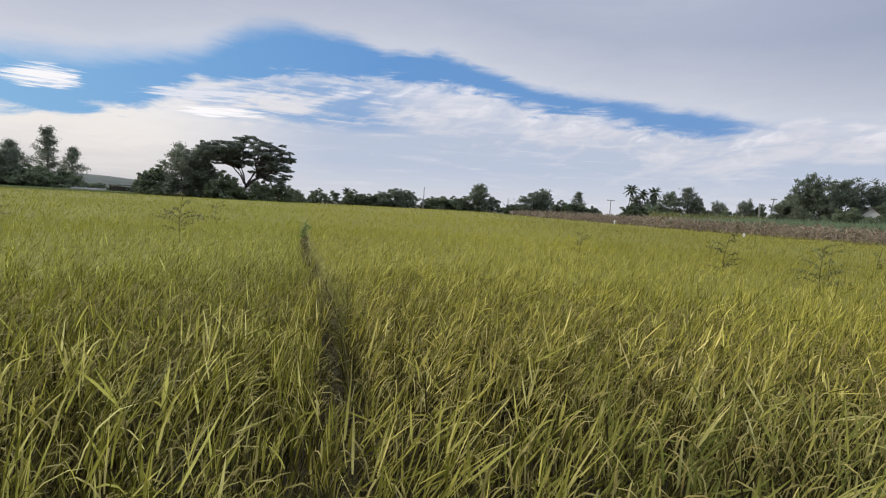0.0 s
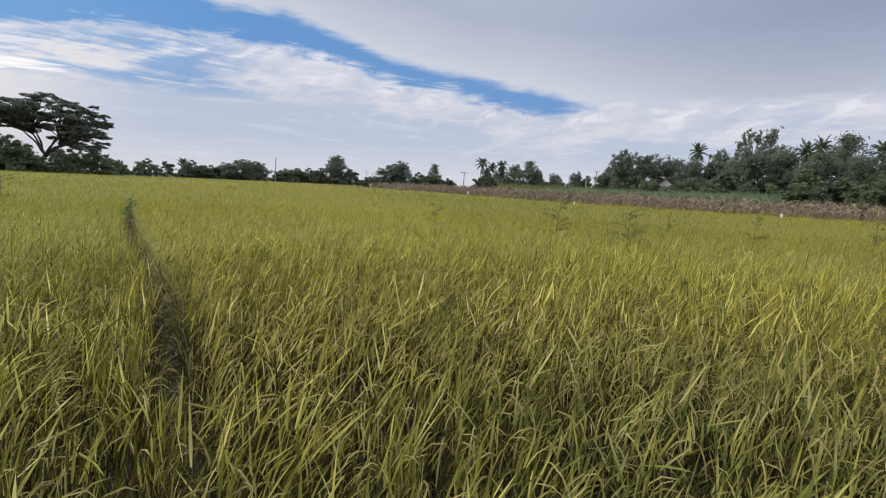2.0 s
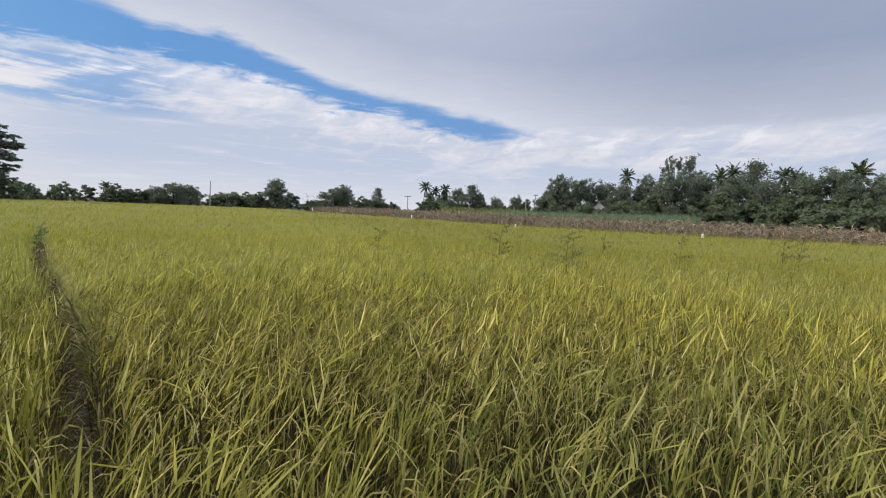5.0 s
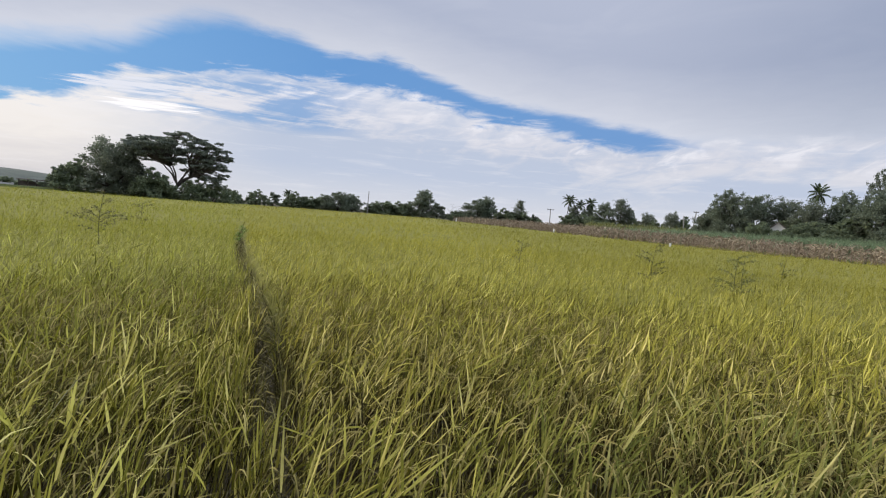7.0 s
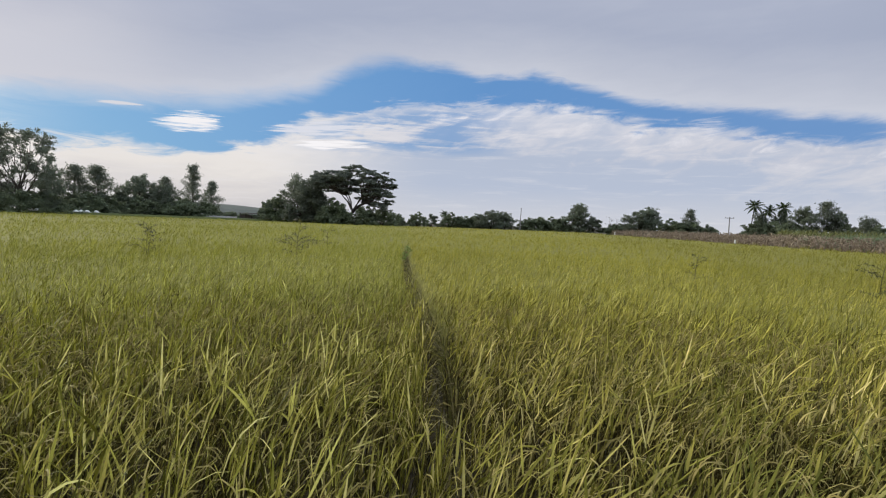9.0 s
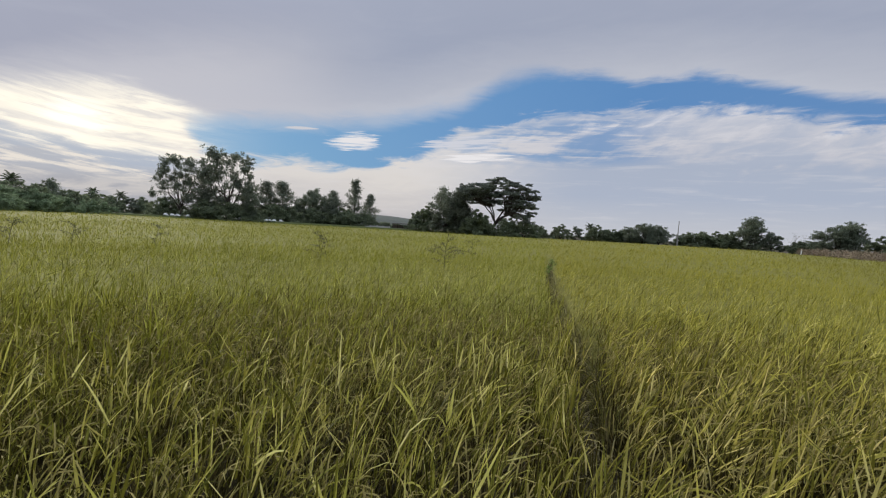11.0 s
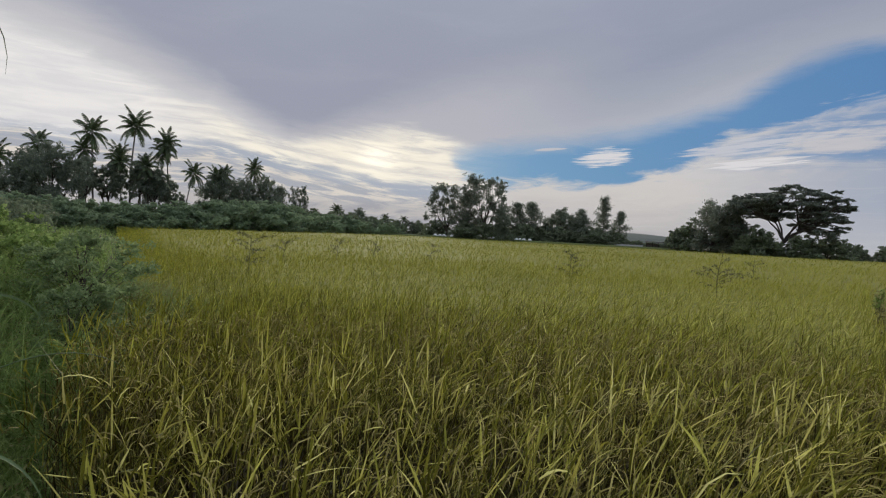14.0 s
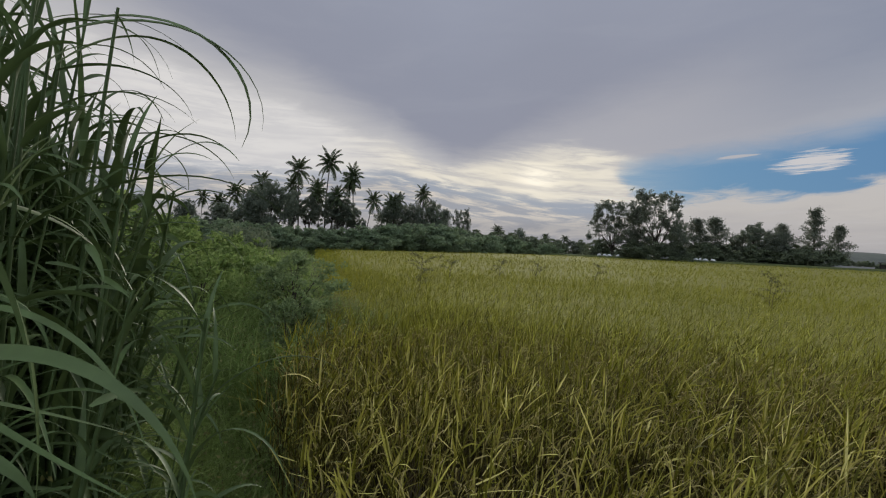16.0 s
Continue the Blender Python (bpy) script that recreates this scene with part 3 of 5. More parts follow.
def plumed(name, label, seed, h, w, n_boughs, n_leaves, leaf, mat, trunk_r, low=0.2, rise=0.9, waist=0.35, puff_r=0.3, trunks=1):
    """A tree whose leaves hang in plumes along rising boughs, with sky between them."""
    rng = np.random.default_rng(seed)
    t = thing(name, label, "tree")
    wood, pts = [], []
    for k in range(trunks):
        ox, oy = (0.0, 0.0) if trunks == 1 else rng.normal(0, w * 0.16, 2)
        hk = h * (1.0 if k == 0 else rng.uniform(0.75, 0.95))
        s = np.linspace(0, 1, 9)
        bend = rng.normal(0, 0.04 * h, 2)
        line = np.stack([ox * (1 + 2 * s) + bend[0] * s ** 2, oy * (1 + 2 * s) + bend[1] * s ** 2, hk * s - 0.1], 1)
        wood.append(tube(line, trunk_r * (1 - 0.9 * s) + 0.02 + 0.4 * trunk_r * np.exp(-s * 14), 8))
        for i in range(n_boughs):
            u = low + (1 - low) * (i + rng.random()) / n_boughs
            p0 = np.array([np.interp(u, s, line[:, j]) for j in range(3)])
            a = i * 2.4 + rng.uniform(-0.6, 0.6)
            L = w * max(0.18, 1 - abs(u - waist) / (1 - waist) * 0.85) * rng.uniform(0.55, 1.1)
            q = np.linspace(0, 1, 6)[:, None]
            p = p0 + np.array([math.cos(a), math.sin(a), rise]) * L * q - np.array([0, 0, 0.45 * L]) * q ** 2
            wood.append(tube(p, np.linspace(trunk_r * 0.28, trunk_r * 0.05, 6), 5))
            m = n_leaves // (n_boughs * trunks)
            f = rng.uniform(0.25, 1.08, m)
            c = np.stack([np.interp(f, q[:, 0], p[:, j]) for j in range(3)], 1)
            pts.append(c + rng.normal(0, 1, (m, 3)) * puff_r * (1, 1, 0.8))
    part("trunk", joined(wood), M_BARK, t)
    pts = np.concatenate(pts)
    pts[:, 2] = np.maximum(pts[:, 2], 0.05)
    part("crown", leaves(rng, pts, np.full(len(pts), leaf), 0.3), mat, t)
    return t


def round_lobes(seed, n, w, z0, z1, r, flat=0.8):
    """Lobes heaped into a rounded crown."""
    rng = np.random.default_rng(seed)
    out = []
    for i in range(n):
        s = i / max(1, n - 1)
        z = z0 + (z1 - z0) * s
        reach = w * math.sqrt(max(0.05, 1 - (s * 1.5 - 0.45) ** 2)) * rng.uniform(0.3, 0.75)
        a = i * 2.4 + rng.uniform(-0.5, 0.5)
        k = r * rng.uniform(0.7, 1.2)
        out.append((reach * math.cos(a), reach * math.sin(a), z, k, k, k * flat))
    return out


STOCK = {}


def stock(key, maker):
    """Builds a kind of tree once; later ones are copies of it."""
    STOCK[key] = [maker, None]


def plant(key, x, y, h, wide=1.0, turn=0.0, label="", z=0.0):
    """A tree of that kind, h metres tall; wide: its breadth against its height."""
    maker, first = STOCK[key]
    if first is None:
        first = STOCK[key][1] = maker()
        first["tall"] = max((v.co.z for c in first.children for v in c.data.vertices))
        ob = first
    else:
        ob = copy_thing(first, Matrix())
        ob.scale = (1, 1, 1)
    k = 1.06 * h / first["tall"]
    ob.matrix_basis = pose(x, y, z, 0, 0, turn) @ Matrix.Diagonal((k * wide, k * wide, k, 1))
    if label:
        ob["label"] = label
    return ob


def palm(seed, h, n_fronds, bend):
    """A coconut palm: slim curved trunk with a foot, arching fronds with hanging leaflets."""
    rng = np.random.default_rng(seed)
    t = thing("coconut_palm", "slim grey-trunked coconut palm with dark arching fronds", "palm", group="coconut palms")
    s = np.linspace(0, 1, 10)
    line = np.stack([bend * s ** 2, 0.3 * bend * np.sin(s * 3), h * s - 0.1], 1)
    part("trunk", tube(line, 0.13 + 0.16 * np.exp(-s * 14) - 0.04 * s, 8), M_PALMBARK, t)
    top = line[-1]
    spine, leaf_l, leaf_s = [], [], []
    for i in range(n_fronds):
        a = i * 2.399 + rng.uniform(-0.2, 0.2)
        rise = 1.4 - 2.2 * (i / n_fronds) + rng.uniform(-0.1, 0.1)
        L = rng.uniform(2.2, 2.9)
        u = np.linspace(0, 1, 9)
        ang = rise - (0.75 + 0.4 * rng.random()) * u ** 1.7
        seg = L / 8
        r = np.concatenate([[0], np.cumsum(np.cos((ang[1:] + ang[:-1]) / 2)) * seg])
        z = np.concatenate([[0], np.cumsum(np.sin((ang[1:] + ang[:-1]) / 2)) * seg])
        p = top + np.stack([r * math.cos(a), r * math.sin(a), z], 1)
        spine.append(tube(p, 0.035 * (1 - 0.85 * u), 4))
        side = np.array([-math.sin(a), math.cos(a), 0])
        for q in np.linspace(0.16, 0.99, 17):
            f = q * 8
            j = min(7, int(f))
            base = p[j] + (p[j + 1] - p[j]) * (f - j)
            along = (p[j + 1] - p[j]) / seg
            for sg in (-1, 1):
                ll = 0.58 * math.sin(math.pi * min(1, 0.15 + q * 0.85)) ** 0.6 + 0.12
                d = side * sg * 0.75 + along * 0.5 - np.array([0, 0, 0.15 + 0.25 * rng.random()])
                k = np.array([0, 0.5, 1.0])[:, None]
                lp = base + d * ll * k - np.array([0, 0, 0.25 * ll]) * k ** 2
                leaf_l.append(lp)
                w = np.array([0.06, 0.065, 0.01])[:, None]
                leaf_s.append(along[None] * w)
    part("crown", joined(spine + [ribbons(np.array(leaf_l), np.array(leaf_s))]), M_PALM, t)
    return t


# ---- the land ----
def inside(x, y, poly):
    """Which of the points lie in a polygon."""
    hit = np.zeros(len(x), bool)
    for (x0, y0), (x1, y1) in zip(poly, poly[1:] + poly[:1]):
        cross = ((y0 > y) != (y1 > y)) & (x < (x1 - x0) * (y - y0) / (y1 - y0 + 1e-12) + x0)
        hit ^= cross
    return hit


BROWN_EDGE = [(13, 95), (19.5, 55), (23, 40), (29, 27), (37.5, 17), (46, 7), (54, -4)]
BANK_EDGE = [(-60, -4.6), (-30, -2.4), (-11.5, -0.75), (-8.9, -0.5), (-8.3, 0.45), (-6.5, 0.55), (-6.0, -0.25), (-5.2, -0.45), (-4.0, -0.70), (-3.2, -0.56), (-2.2, -0.33), (-1.5, -0.20), (-0.6, -0.30), (0.6, -0.5)]
RICE = BANK_EDGE + [(6, -4), (30, -9), (54, -4)] + BROWN_EDGE[-2::-1] + [(12, 122), (-20, 106), (-33, 90), (-50, 80), (-70, 64.5), (-83, 47.5), (-94, 40), (-72, 18), (-58, 5)]
BROWN = BROWN_EDGE + [(96, 6), (82, 34), (66, 58), (40, 100)]


def ground_height(x, y):
    """Level fields; the grassy bank rises beside the rice."""
    edge = np.interp(x, [p[0] for p in BANK_EDGE], [p[1] for p in BANK_EDGE])
    t = np.clip((edge - y) / 1.4, 0, 1)
    near = np.clip((x + 70) / 10, 0, 1) * np.clip((8 - x) / 6, 0, 1) * np.clip((y + 16) / 6, 0, 1)
    return (0.5 - 0.14 * np.clip((-x - 7) / 8, 0, 1)) * t * t * (3 - 2 * t) * near


def spread(n, lo, hi, power):
    s = np.linspace(-1, 1, n)
    return (lo + hi) / 2 + (hi - lo) / 2 * np.sign(s) * np.abs(s) ** power


gx, gy = np.meshgrid(spread(161, -4000, 4000, 4.2), spread(161, -4000, 4000, 4.2), indexing="ij")
gz = ground_height(gx.ravel(), gy.ravel())
gi, gj = np.meshgrid(np.arange(160), np.arange(160), indexing="ij")
gq = np.stack([gi * 161 + gj, (gi + 1) * 161 + gj, (gi + 1) * 161 + gj + 1, gi * 161 + gj + 1], -1).reshape(-1, 4)
ground = part("ground", (np.stack([gx.ravel(), gy.ravel(), gz], 1), gq), M_SOIL)
tagged(ground, "damp brown field soil reaching to the horizon", "ground", kind="structure")

# a faint ridge beyond the plain
s = np.linspace(0, 1, 60)
ra = np.radians(22 + 40 * s)
rh = 42 * np.sin(s * np.pi) ** 0.7 * (0.92 + 0.05 * np.sin(s * 17) + 0.03 * np.sin(s * 41)) + 2
rows = [np.stack([-np.sin(ra) * d, np.cos(ra) * d, np.maximum(rh * k, -1)], 1) for d, k in ((1500, -0.05), (1650, 0.75), (1800, 1.0), (2000, -0.05))]
rv = np.stack(rows, 1)
rq = [(i * 4 + j, (i + 1) * 4 + j, (i + 1) * 4 + j + 1, i * 4 + j + 1) for i in range(59) for j in range(3)]
ridge = part("hill_ridge", (rv.reshape(-1, 3), np.array(rq)), M_HILL)
tagged(ridge, "low wooded ridge far across the plain", "hill", kind="structure")


# ---- rice ----
FURROW = [(-0.05, 0.3), (-0.18, 1.0), (-0.36, 1.8), (-0.50, 2.4), (-0.68, 3.0), (-0.84, 3.65), (-1.07, 4.6), (-1.40, 5.55), (-1.95, 7.1), (-2.45, 8.55), (-3.2, 10.8), (-4.1, 13.9), (-6.03, 20.2)]
FURROW_END = 20.2


def off_furrow(x, y):
    """Sideways distance to the trodden gap; positive to its right."""
    return x - np.interp(y, [p[1] for p in FURROW], [p[0] for p in FURROW])


def hills(rng, r0, r1, gap):
    """Rice hills on a jittered grid between two distances, inside the field."""
    k = int(r1 / gap) + 1
    i, j = np.meshgrid(np.arange(-k, k + 1), np.arange(-k, k + 1), indexing="ij")
    x = (i + 0.5 * (j % 2)).ravel() * gap + rng.normal(0, gap * 0.22, i.size)
    y = j.ravel() * gap + rng.normal(0, gap * 0.22, i.size)
    r = np.hypot(x, y)
    a = np.degrees(np.arctan2(-x, y))
    keep = (r > r0) & (r <= r1) & (a > (-135 if r1 < 20 else -85)) & (a < 128)
    x, y = x[keep], y[keep]
    keep = inside(x + rng.normal(0, 0.05, len(x)), y + rng.normal(0, 0.07, len(y)), RICE)
    x, y = x[keep], y[keep]
    w = off_furrow(x, y)
    keep = (np.abs(w) > np.interp(y, [0, 0.9, 1.6, 2.4, 3.5, 5, 8, 12, 20], [0.0, 0.03, 0.06, 0.08, 0.115, 0.155, 0.16, 0.15, 0.11]) + 0.025 * np.sin(y * 3)) | (y > FURROW_END)
    return x[keep], y[keep]


def wave(x, y, f, seed):
    """A slow random field of about -1 to 1."""
    r = np.random.default_rng(seed)
    out = 0
    for _ in range(5):
        a, p = r.uniform(0, 6.28, 2)
        k = f * r.uniform(0.6, 1.6)
        out = out + np.sin((x * math.cos(a) + y * math.sin(a)) * k + p)
    return out / 3


def rice_leaves(seed, r0, r1, gap, per, segs, width, label, low=0.42, span=0.40, mat=None):
    rng = np.random.default_rng(seed)
    hx, hy = hills(rng, r0, r1, gap)
    m = len(hx)
    n = m * per
    x, y = np.repeat(hx, per), np.repeat(hy, per)
    hill_h = np.repeat(rng.normal(1.0, 0.085, m), per)
    hill_a = np.repeat(rng.normal(0, 0.4, m), per)
    hill_l = np.repeat(np.abs(rng.normal(0.12, 0.14, m)), per)
    spread_r = gap * 0.2
    root = np.stack([x + rng.normal(0, spread_r, n), y + rng.normal(0, spread_r, n), low * rng.uniform(0.45, 1.15, n) * hill_h], 1)
    tallness = hill_h * (1 + 0.10 * wave(x, y, 0.9, 5))
    length = span * rng.uniform(0.5, 1.3, n) * tallness
    # leaves that the wind lays over towards +x, a few bent right down
    w = off_furrow(x, y)
    push = np.where((np.abs(w) < 0.35) & (y < FURROW_END), np.sign(w) * 0.2, 0.0)
    lean = np.clip(np.abs(rng.normal(0.38, 0.27, n)) + hill_l, 0, 1.2)
    lean = np.where((w < 0) & (w > -0.34) & (y < FURROW_END), lean * 0.6, lean)
    heading = np.arctan2(0.08 + rng.normal(0, 0.42, n), 0.44 + push + rng.normal(0, 0.46, n)) + hill_a
    curl = np.clip(rng.normal(0.12, 0.2, n), -0.25, 0.8)
    curl = np.where(rng.random(n) < 0.09, rng.uniform(0.8, 1.8, n), curl)
    wd = width * rng.uniform(0.45, 1.35, n)
    ob = part("rice_plants", blades(rng, root, heading, length, lean, curl, wd, segs), mat or M_RICE)
    return tagged(ob, label, "rice", kind="stuff")


NEAR_LABEL = "ripening yellow-green rice leaves leaning in the wind"
rice_leaves(11, 0.5, 3.2, 0.16, 33, 4, 0.0092, NEAR_LABEL, 0.655, 0.165)
rice_leaves(18, 0.5, 3.2, 0.16, 22, 3, 0.0078, "lower leaves of the rice, coloured dark for the shade there", 0.47, 0.20, M_SHADE_LEAF)
rice_leaves(15, 3.2, 7.0, 0.165, 26, 2, 0.0098, NEAR_LABEL, 0.65, 0.165, M_RICE_MID)
rice_leaves(19, 3.2, 7.0, 0.165, 12, 2, 0.0102, "lower leaves of the rice, coloured dark for the shade there", 0.47, 0.22, M_SHADE_LEAF_MID)
rice_leaves(12, 7.0, 11.0, 0.185, 24, 1, 0.0145, NEAR_LABEL, 0.645, 0.165, M_RICE_MID)
rice_leaves(20, 11.0, 16.0, 0.19, 22, 1, 0.016, NEAR_LABEL, 0.64, 0.165, M_RICE_FAR)
rice_leaves(13, 16.0, 42.0, 0.33, 15, 1, 0.030, "even yellow-green rice further out in the field", 0.64, 0.17, M_RICE_FAR)
rice_leaves(14, 42.0, 135.0, 0.8, 12, 1, 0.09, "pale yellow-green rice at the far side of the field", 0.64, 0.19, M_RICE_FAR)

# straws bent down across the trodden gap
rng = np.random.default_rng(17)
n = 2600
ly_ = 0.3 + (FURROW_END - 0.3) * rng.random(n) ** 1.9
side_ = np.where(rng.random(n) < 0.5, -1.0, 1.0)
lx_ = np.interp(ly_, [p[1] for p in FURROW], [p[0] for p in FURROW]) + side_ * np.abs(rng.normal(0.09, 0.05, n))
head_ = np.where(side_ > 0, math.pi, 0.0) + rng.normal(0, 0.8, n)
litter = blades(rng, np.stack([lx_, ly_, rng.uniform(0.03, 0.38, n)], 1), head_, rng.uniform(0.12, 0.32, n), rng.uniform(0.2, 1.1, n), rng.uniform(0.2, 1.3, n), rng.uniform(0.004, 0.008, n) * (1 + 0.12 * ly_), 4)
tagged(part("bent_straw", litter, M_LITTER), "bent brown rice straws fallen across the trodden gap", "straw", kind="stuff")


def rice_stems(seed, r1, gap, per):
    """Brown straws that stand under the leaves, coloured darker for the shade there."""
    rng = np.random.default_rng(seed)
    hx, hy = hills(rng, 0.5, r1, gap)
    n = len(hx) * per
    x, y = np.repeat(hx, per), np.repeat(hy, per)
    root = np.stack([x + rng.normal(0, 0.035, n), y + rng.normal(0, 0.035, n), np.zeros(n)], 1)
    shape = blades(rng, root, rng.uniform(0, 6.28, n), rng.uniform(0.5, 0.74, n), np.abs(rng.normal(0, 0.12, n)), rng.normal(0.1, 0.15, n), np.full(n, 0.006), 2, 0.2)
    return tagged(part("rice_stems", shape, M_SHADED_STRAW), "brown rice straws under the leaves, darkened for shade", "rice", kind="stuff")


rice_stems(16, 5.0, 0.15, 10)


def panicles(seed, r1, gap, per):
    """Grain heads that nod over at the tips of the straws."""
    rng = np.random.default_rng(seed)
    hx, hy = hills(rng, 0.5, r1, gap)
    n = len(hx) * per
    x, y = np.repeat(hx, per), np.repeat(hy, per)
    root = np.stack([x + rng.normal(0, 0.06, n), y + rng.normal(0, 0.06, n), rng.uniform(0.55, 0.70, n)], 1)
    head = np.arctan2(0.1 + rng.normal(0, 0.6, n), 0.35 + rng.normal(0, 0.6, n))
    shape = blades(rng, root, head, rng.uniform(0.13, 0.2, n), np.full(n, 0.25), rng.uniform(1.6, 2.9, n), np.full(n, 0.0065), 4, 0.4)
    return tagged(part("rice_grain_heads", shape, M_GRAIN), "nodding golden rice grain heads", "rice", kind="stuff")


panicles(21, 5.0, 0.15, 6)

# an added sheet under the leaves stands in for the crop's shaded depth
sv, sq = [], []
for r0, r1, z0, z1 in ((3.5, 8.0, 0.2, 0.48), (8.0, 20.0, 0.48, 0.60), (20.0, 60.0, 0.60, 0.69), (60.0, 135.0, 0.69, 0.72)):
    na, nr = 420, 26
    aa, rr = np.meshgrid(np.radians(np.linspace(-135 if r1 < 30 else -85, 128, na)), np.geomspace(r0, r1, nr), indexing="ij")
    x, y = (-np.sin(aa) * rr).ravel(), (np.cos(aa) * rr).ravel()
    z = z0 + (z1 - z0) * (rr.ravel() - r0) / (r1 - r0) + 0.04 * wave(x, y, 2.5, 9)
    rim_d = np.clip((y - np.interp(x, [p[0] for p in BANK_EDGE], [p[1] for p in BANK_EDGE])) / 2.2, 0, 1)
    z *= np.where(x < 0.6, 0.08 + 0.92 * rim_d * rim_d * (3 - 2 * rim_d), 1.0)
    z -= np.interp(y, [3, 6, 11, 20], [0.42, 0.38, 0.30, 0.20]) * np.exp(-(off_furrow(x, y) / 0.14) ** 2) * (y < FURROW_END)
    i, j = np.meshgrid(np.arange(na - 1), np.arange(nr - 1), indexing="ij")
    q = np.stack([i * nr + j, (i + 1) * nr + j, (i + 1) * nr + j + 1, i * nr + j + 1], -1).reshape(-1, 4)
    c = np.stack([x, y], 1)[q].mean(1)
    ok = inside(c[:, 0], c[:, 1], RICE)
    sv.append(np.stack([x, y, z], 1))
    sq.append(q[ok])
tagged(part("rice_straw", joined(list(zip(sv, sq))), M_SHEET), "olive sheet under the leaf tips for the shaded depth of the rice", "rice", kind="stuff")

# ---- dry maize ----
rng = np.random.default_rng(31)
k = 26000
mx_, my_ = rng.uniform(8, 97, k), rng.uniform(-6, 101, k)
edge_d = np.interp(my_, [p[1] for p in BROWN_EDGE[::-1]], [p[0] for p in BROWN_EDGE[::-1]])
ok = inside(mx_, my_, BROWN) & (rng.random(k) < np.exp(-np.maximum(mx_ - edge_d, 0) / 22) + 0.12)
mx_, my_ = mx_[ok], my_[ok]
n = len(mx_)
mh = rng.uniform(1.35, 1.85, n)
stalk = blades(rng, np.stack([mx_, my_, np.zeros(n)], 1), rng.uniform(0, 6.28, n), mh, np.abs(rng.normal(0, 0.06, n)), rng.normal(0, 0.12, n), np.full(n, 0.045), 2, 0.3)
per = 5
lr = np.stack([np.repeat(mx_, per), np.repeat(my_, per), np.repeat(mh, per) * rng.uniform(0.25, 0.95, n * per)], 1)
leaf_m = blades(rng, lr, rng.uniform(0, 6.28, n * per), rng.uniform(0.4, 0.75, n * per), rng.uniform(0.3, 0.9, n * per), rng.uniform(0.8, 2.4, n * per), np.full(n * per, 0.075), 3, 0.7)
tagged(part("maize_crop", joined([stalk, leaf_m]), M_MAIZE), "standing dry brown maize stalks beside the rice", "maize", kind="stuff")

# a belt of tall green grass between the maize and the grove
rng = np.random.default_rng(33)
n = 15000
ga_, gd_ = np.radians(rng.uniform(26.0, 53.0, n)), rng.uniform(62.5, 67.0, n)
gh_ = np.interp(np.degrees(ga_), [26, 30, 34, 44, 50, 53], [1.9, 2.2, 2.45, 2.6, 2.8, 2.8]) * rng.uniform(0.72, 1.05, n)
belt = blades(rng, np.stack([np.sin(ga_) * gd_, np.cos(ga_) * gd_, np.zeros(n)], 1), rng.uniform(0, 6.28, n), gh_, np.abs(rng.normal(0.1, 0.12, n)), rng.uniform(0.0, 1.0, n), rng.uniform(0.05, 0.10, n), 3, 0.7)
tagged(part("tall_grass", belt, M_HEDGE), "belt of tall grey-green grass behind the dry maize", "grass", kind="stuff")

# ---- kinds of trees ----
def rain_tree():
    """A spreading crown of flat leaf pads in tiers, open between, drooping at one side."""
    rng = np.random.default_rng(3)
    lob = []
    while len(lob) < 250:
        u, w = (rng.uniform(-6.4, 9.0) if len(lob) < 210 else rng.uniform(4.2, 8.4)), rng.uniform(-6.0, 6.0)
        hi = np.interp(u, [-6.4, -4.5, -2, 0.5, 4, 4.7, 6, 7.5, 9], [10.0, 10.8, 11.3, 12.3, 11.8, 10.9, 11.3, 11.2, 9.8])
        lo = np.interp(u, [-6.4, -4, -2, 0, 2, 4, 5, 6.5, 7.9, 8.2, 9], [8.6, 7.0, 7.2, 7.0, 5.8, 5.0, 4.4, 3.6, 3.4, 8.0, 9.0])
        if (u / 8.5) ** 2 + (w / 6.2) ** 2 > 1.05:
            continue
        top = hi - 0.045 * w * w
        z = top - 0.3 - (top - lo) * rng.random() ** 1.15
        k = rng.uniform(0.8, 1.55) * (0.8 if z < 7 or u > 7 else 1.0)
        lob.append((u, w, z, k, k, rng.uniform(0.2, 0.38)))
    return tree("rain_tree", "spreading umbrella-shaped rain tree with bare forking limbs", 3, 12.6, lob, 90000, 0.13, M_RAIN, 0.25, 0.3, 0, 0.2, 1, 0, 9)


stock("rain", rain_tree)
stock("dense_a", lambda: tree("broadleaf_tree", "dense dark green broadleaf tree", 41, 9, round_lobes(41, 15, 4.2, 1.6, 7.6, 1.9), 17000, 0.14, M_LEAF, 0.22, 0.24))
stock("dense_b", lambda: tree("broadleaf_tree", "dense dark green broadleaf tree", 42, 9, round_lobes(42, 17, 3.8, 1.4, 7.8, 1.7), 17000, 0.14, M_LEAF, 0.2, 0.22))
stock("dense_c", lambda: tree("broadleaf_tree", "dense grey-green broadleaf tree", 45, 9, round_lobes(45, 14, 4.4, 1.3, 7.2, 2.0), 16000, 0.14, M_GREY, 0.2, 0.22))
def open_lobes(seed, n, w, z0, z1, r):
    """Small separate lobes at the ends of spreading boughs."""
    rng = np.random.default_rng(seed)
    out = []
    for i in range(n):
        u, a = (i + 0.5) / n, i * 2.4
        z = z0 + (z1 - z0) * u ** 0.8
        reach = w * rng.uniform(0.25, 1.0) * (1.05 - 0.65 * max(0, u - 0.35) / 0.65)
        k = r * rng.uniform(0.6, 1.3)
        out.append((reach * math.cos(a), reach * math.sin(a), z, k, k, k * rng.uniform(0.7, 1.2)))
    return out


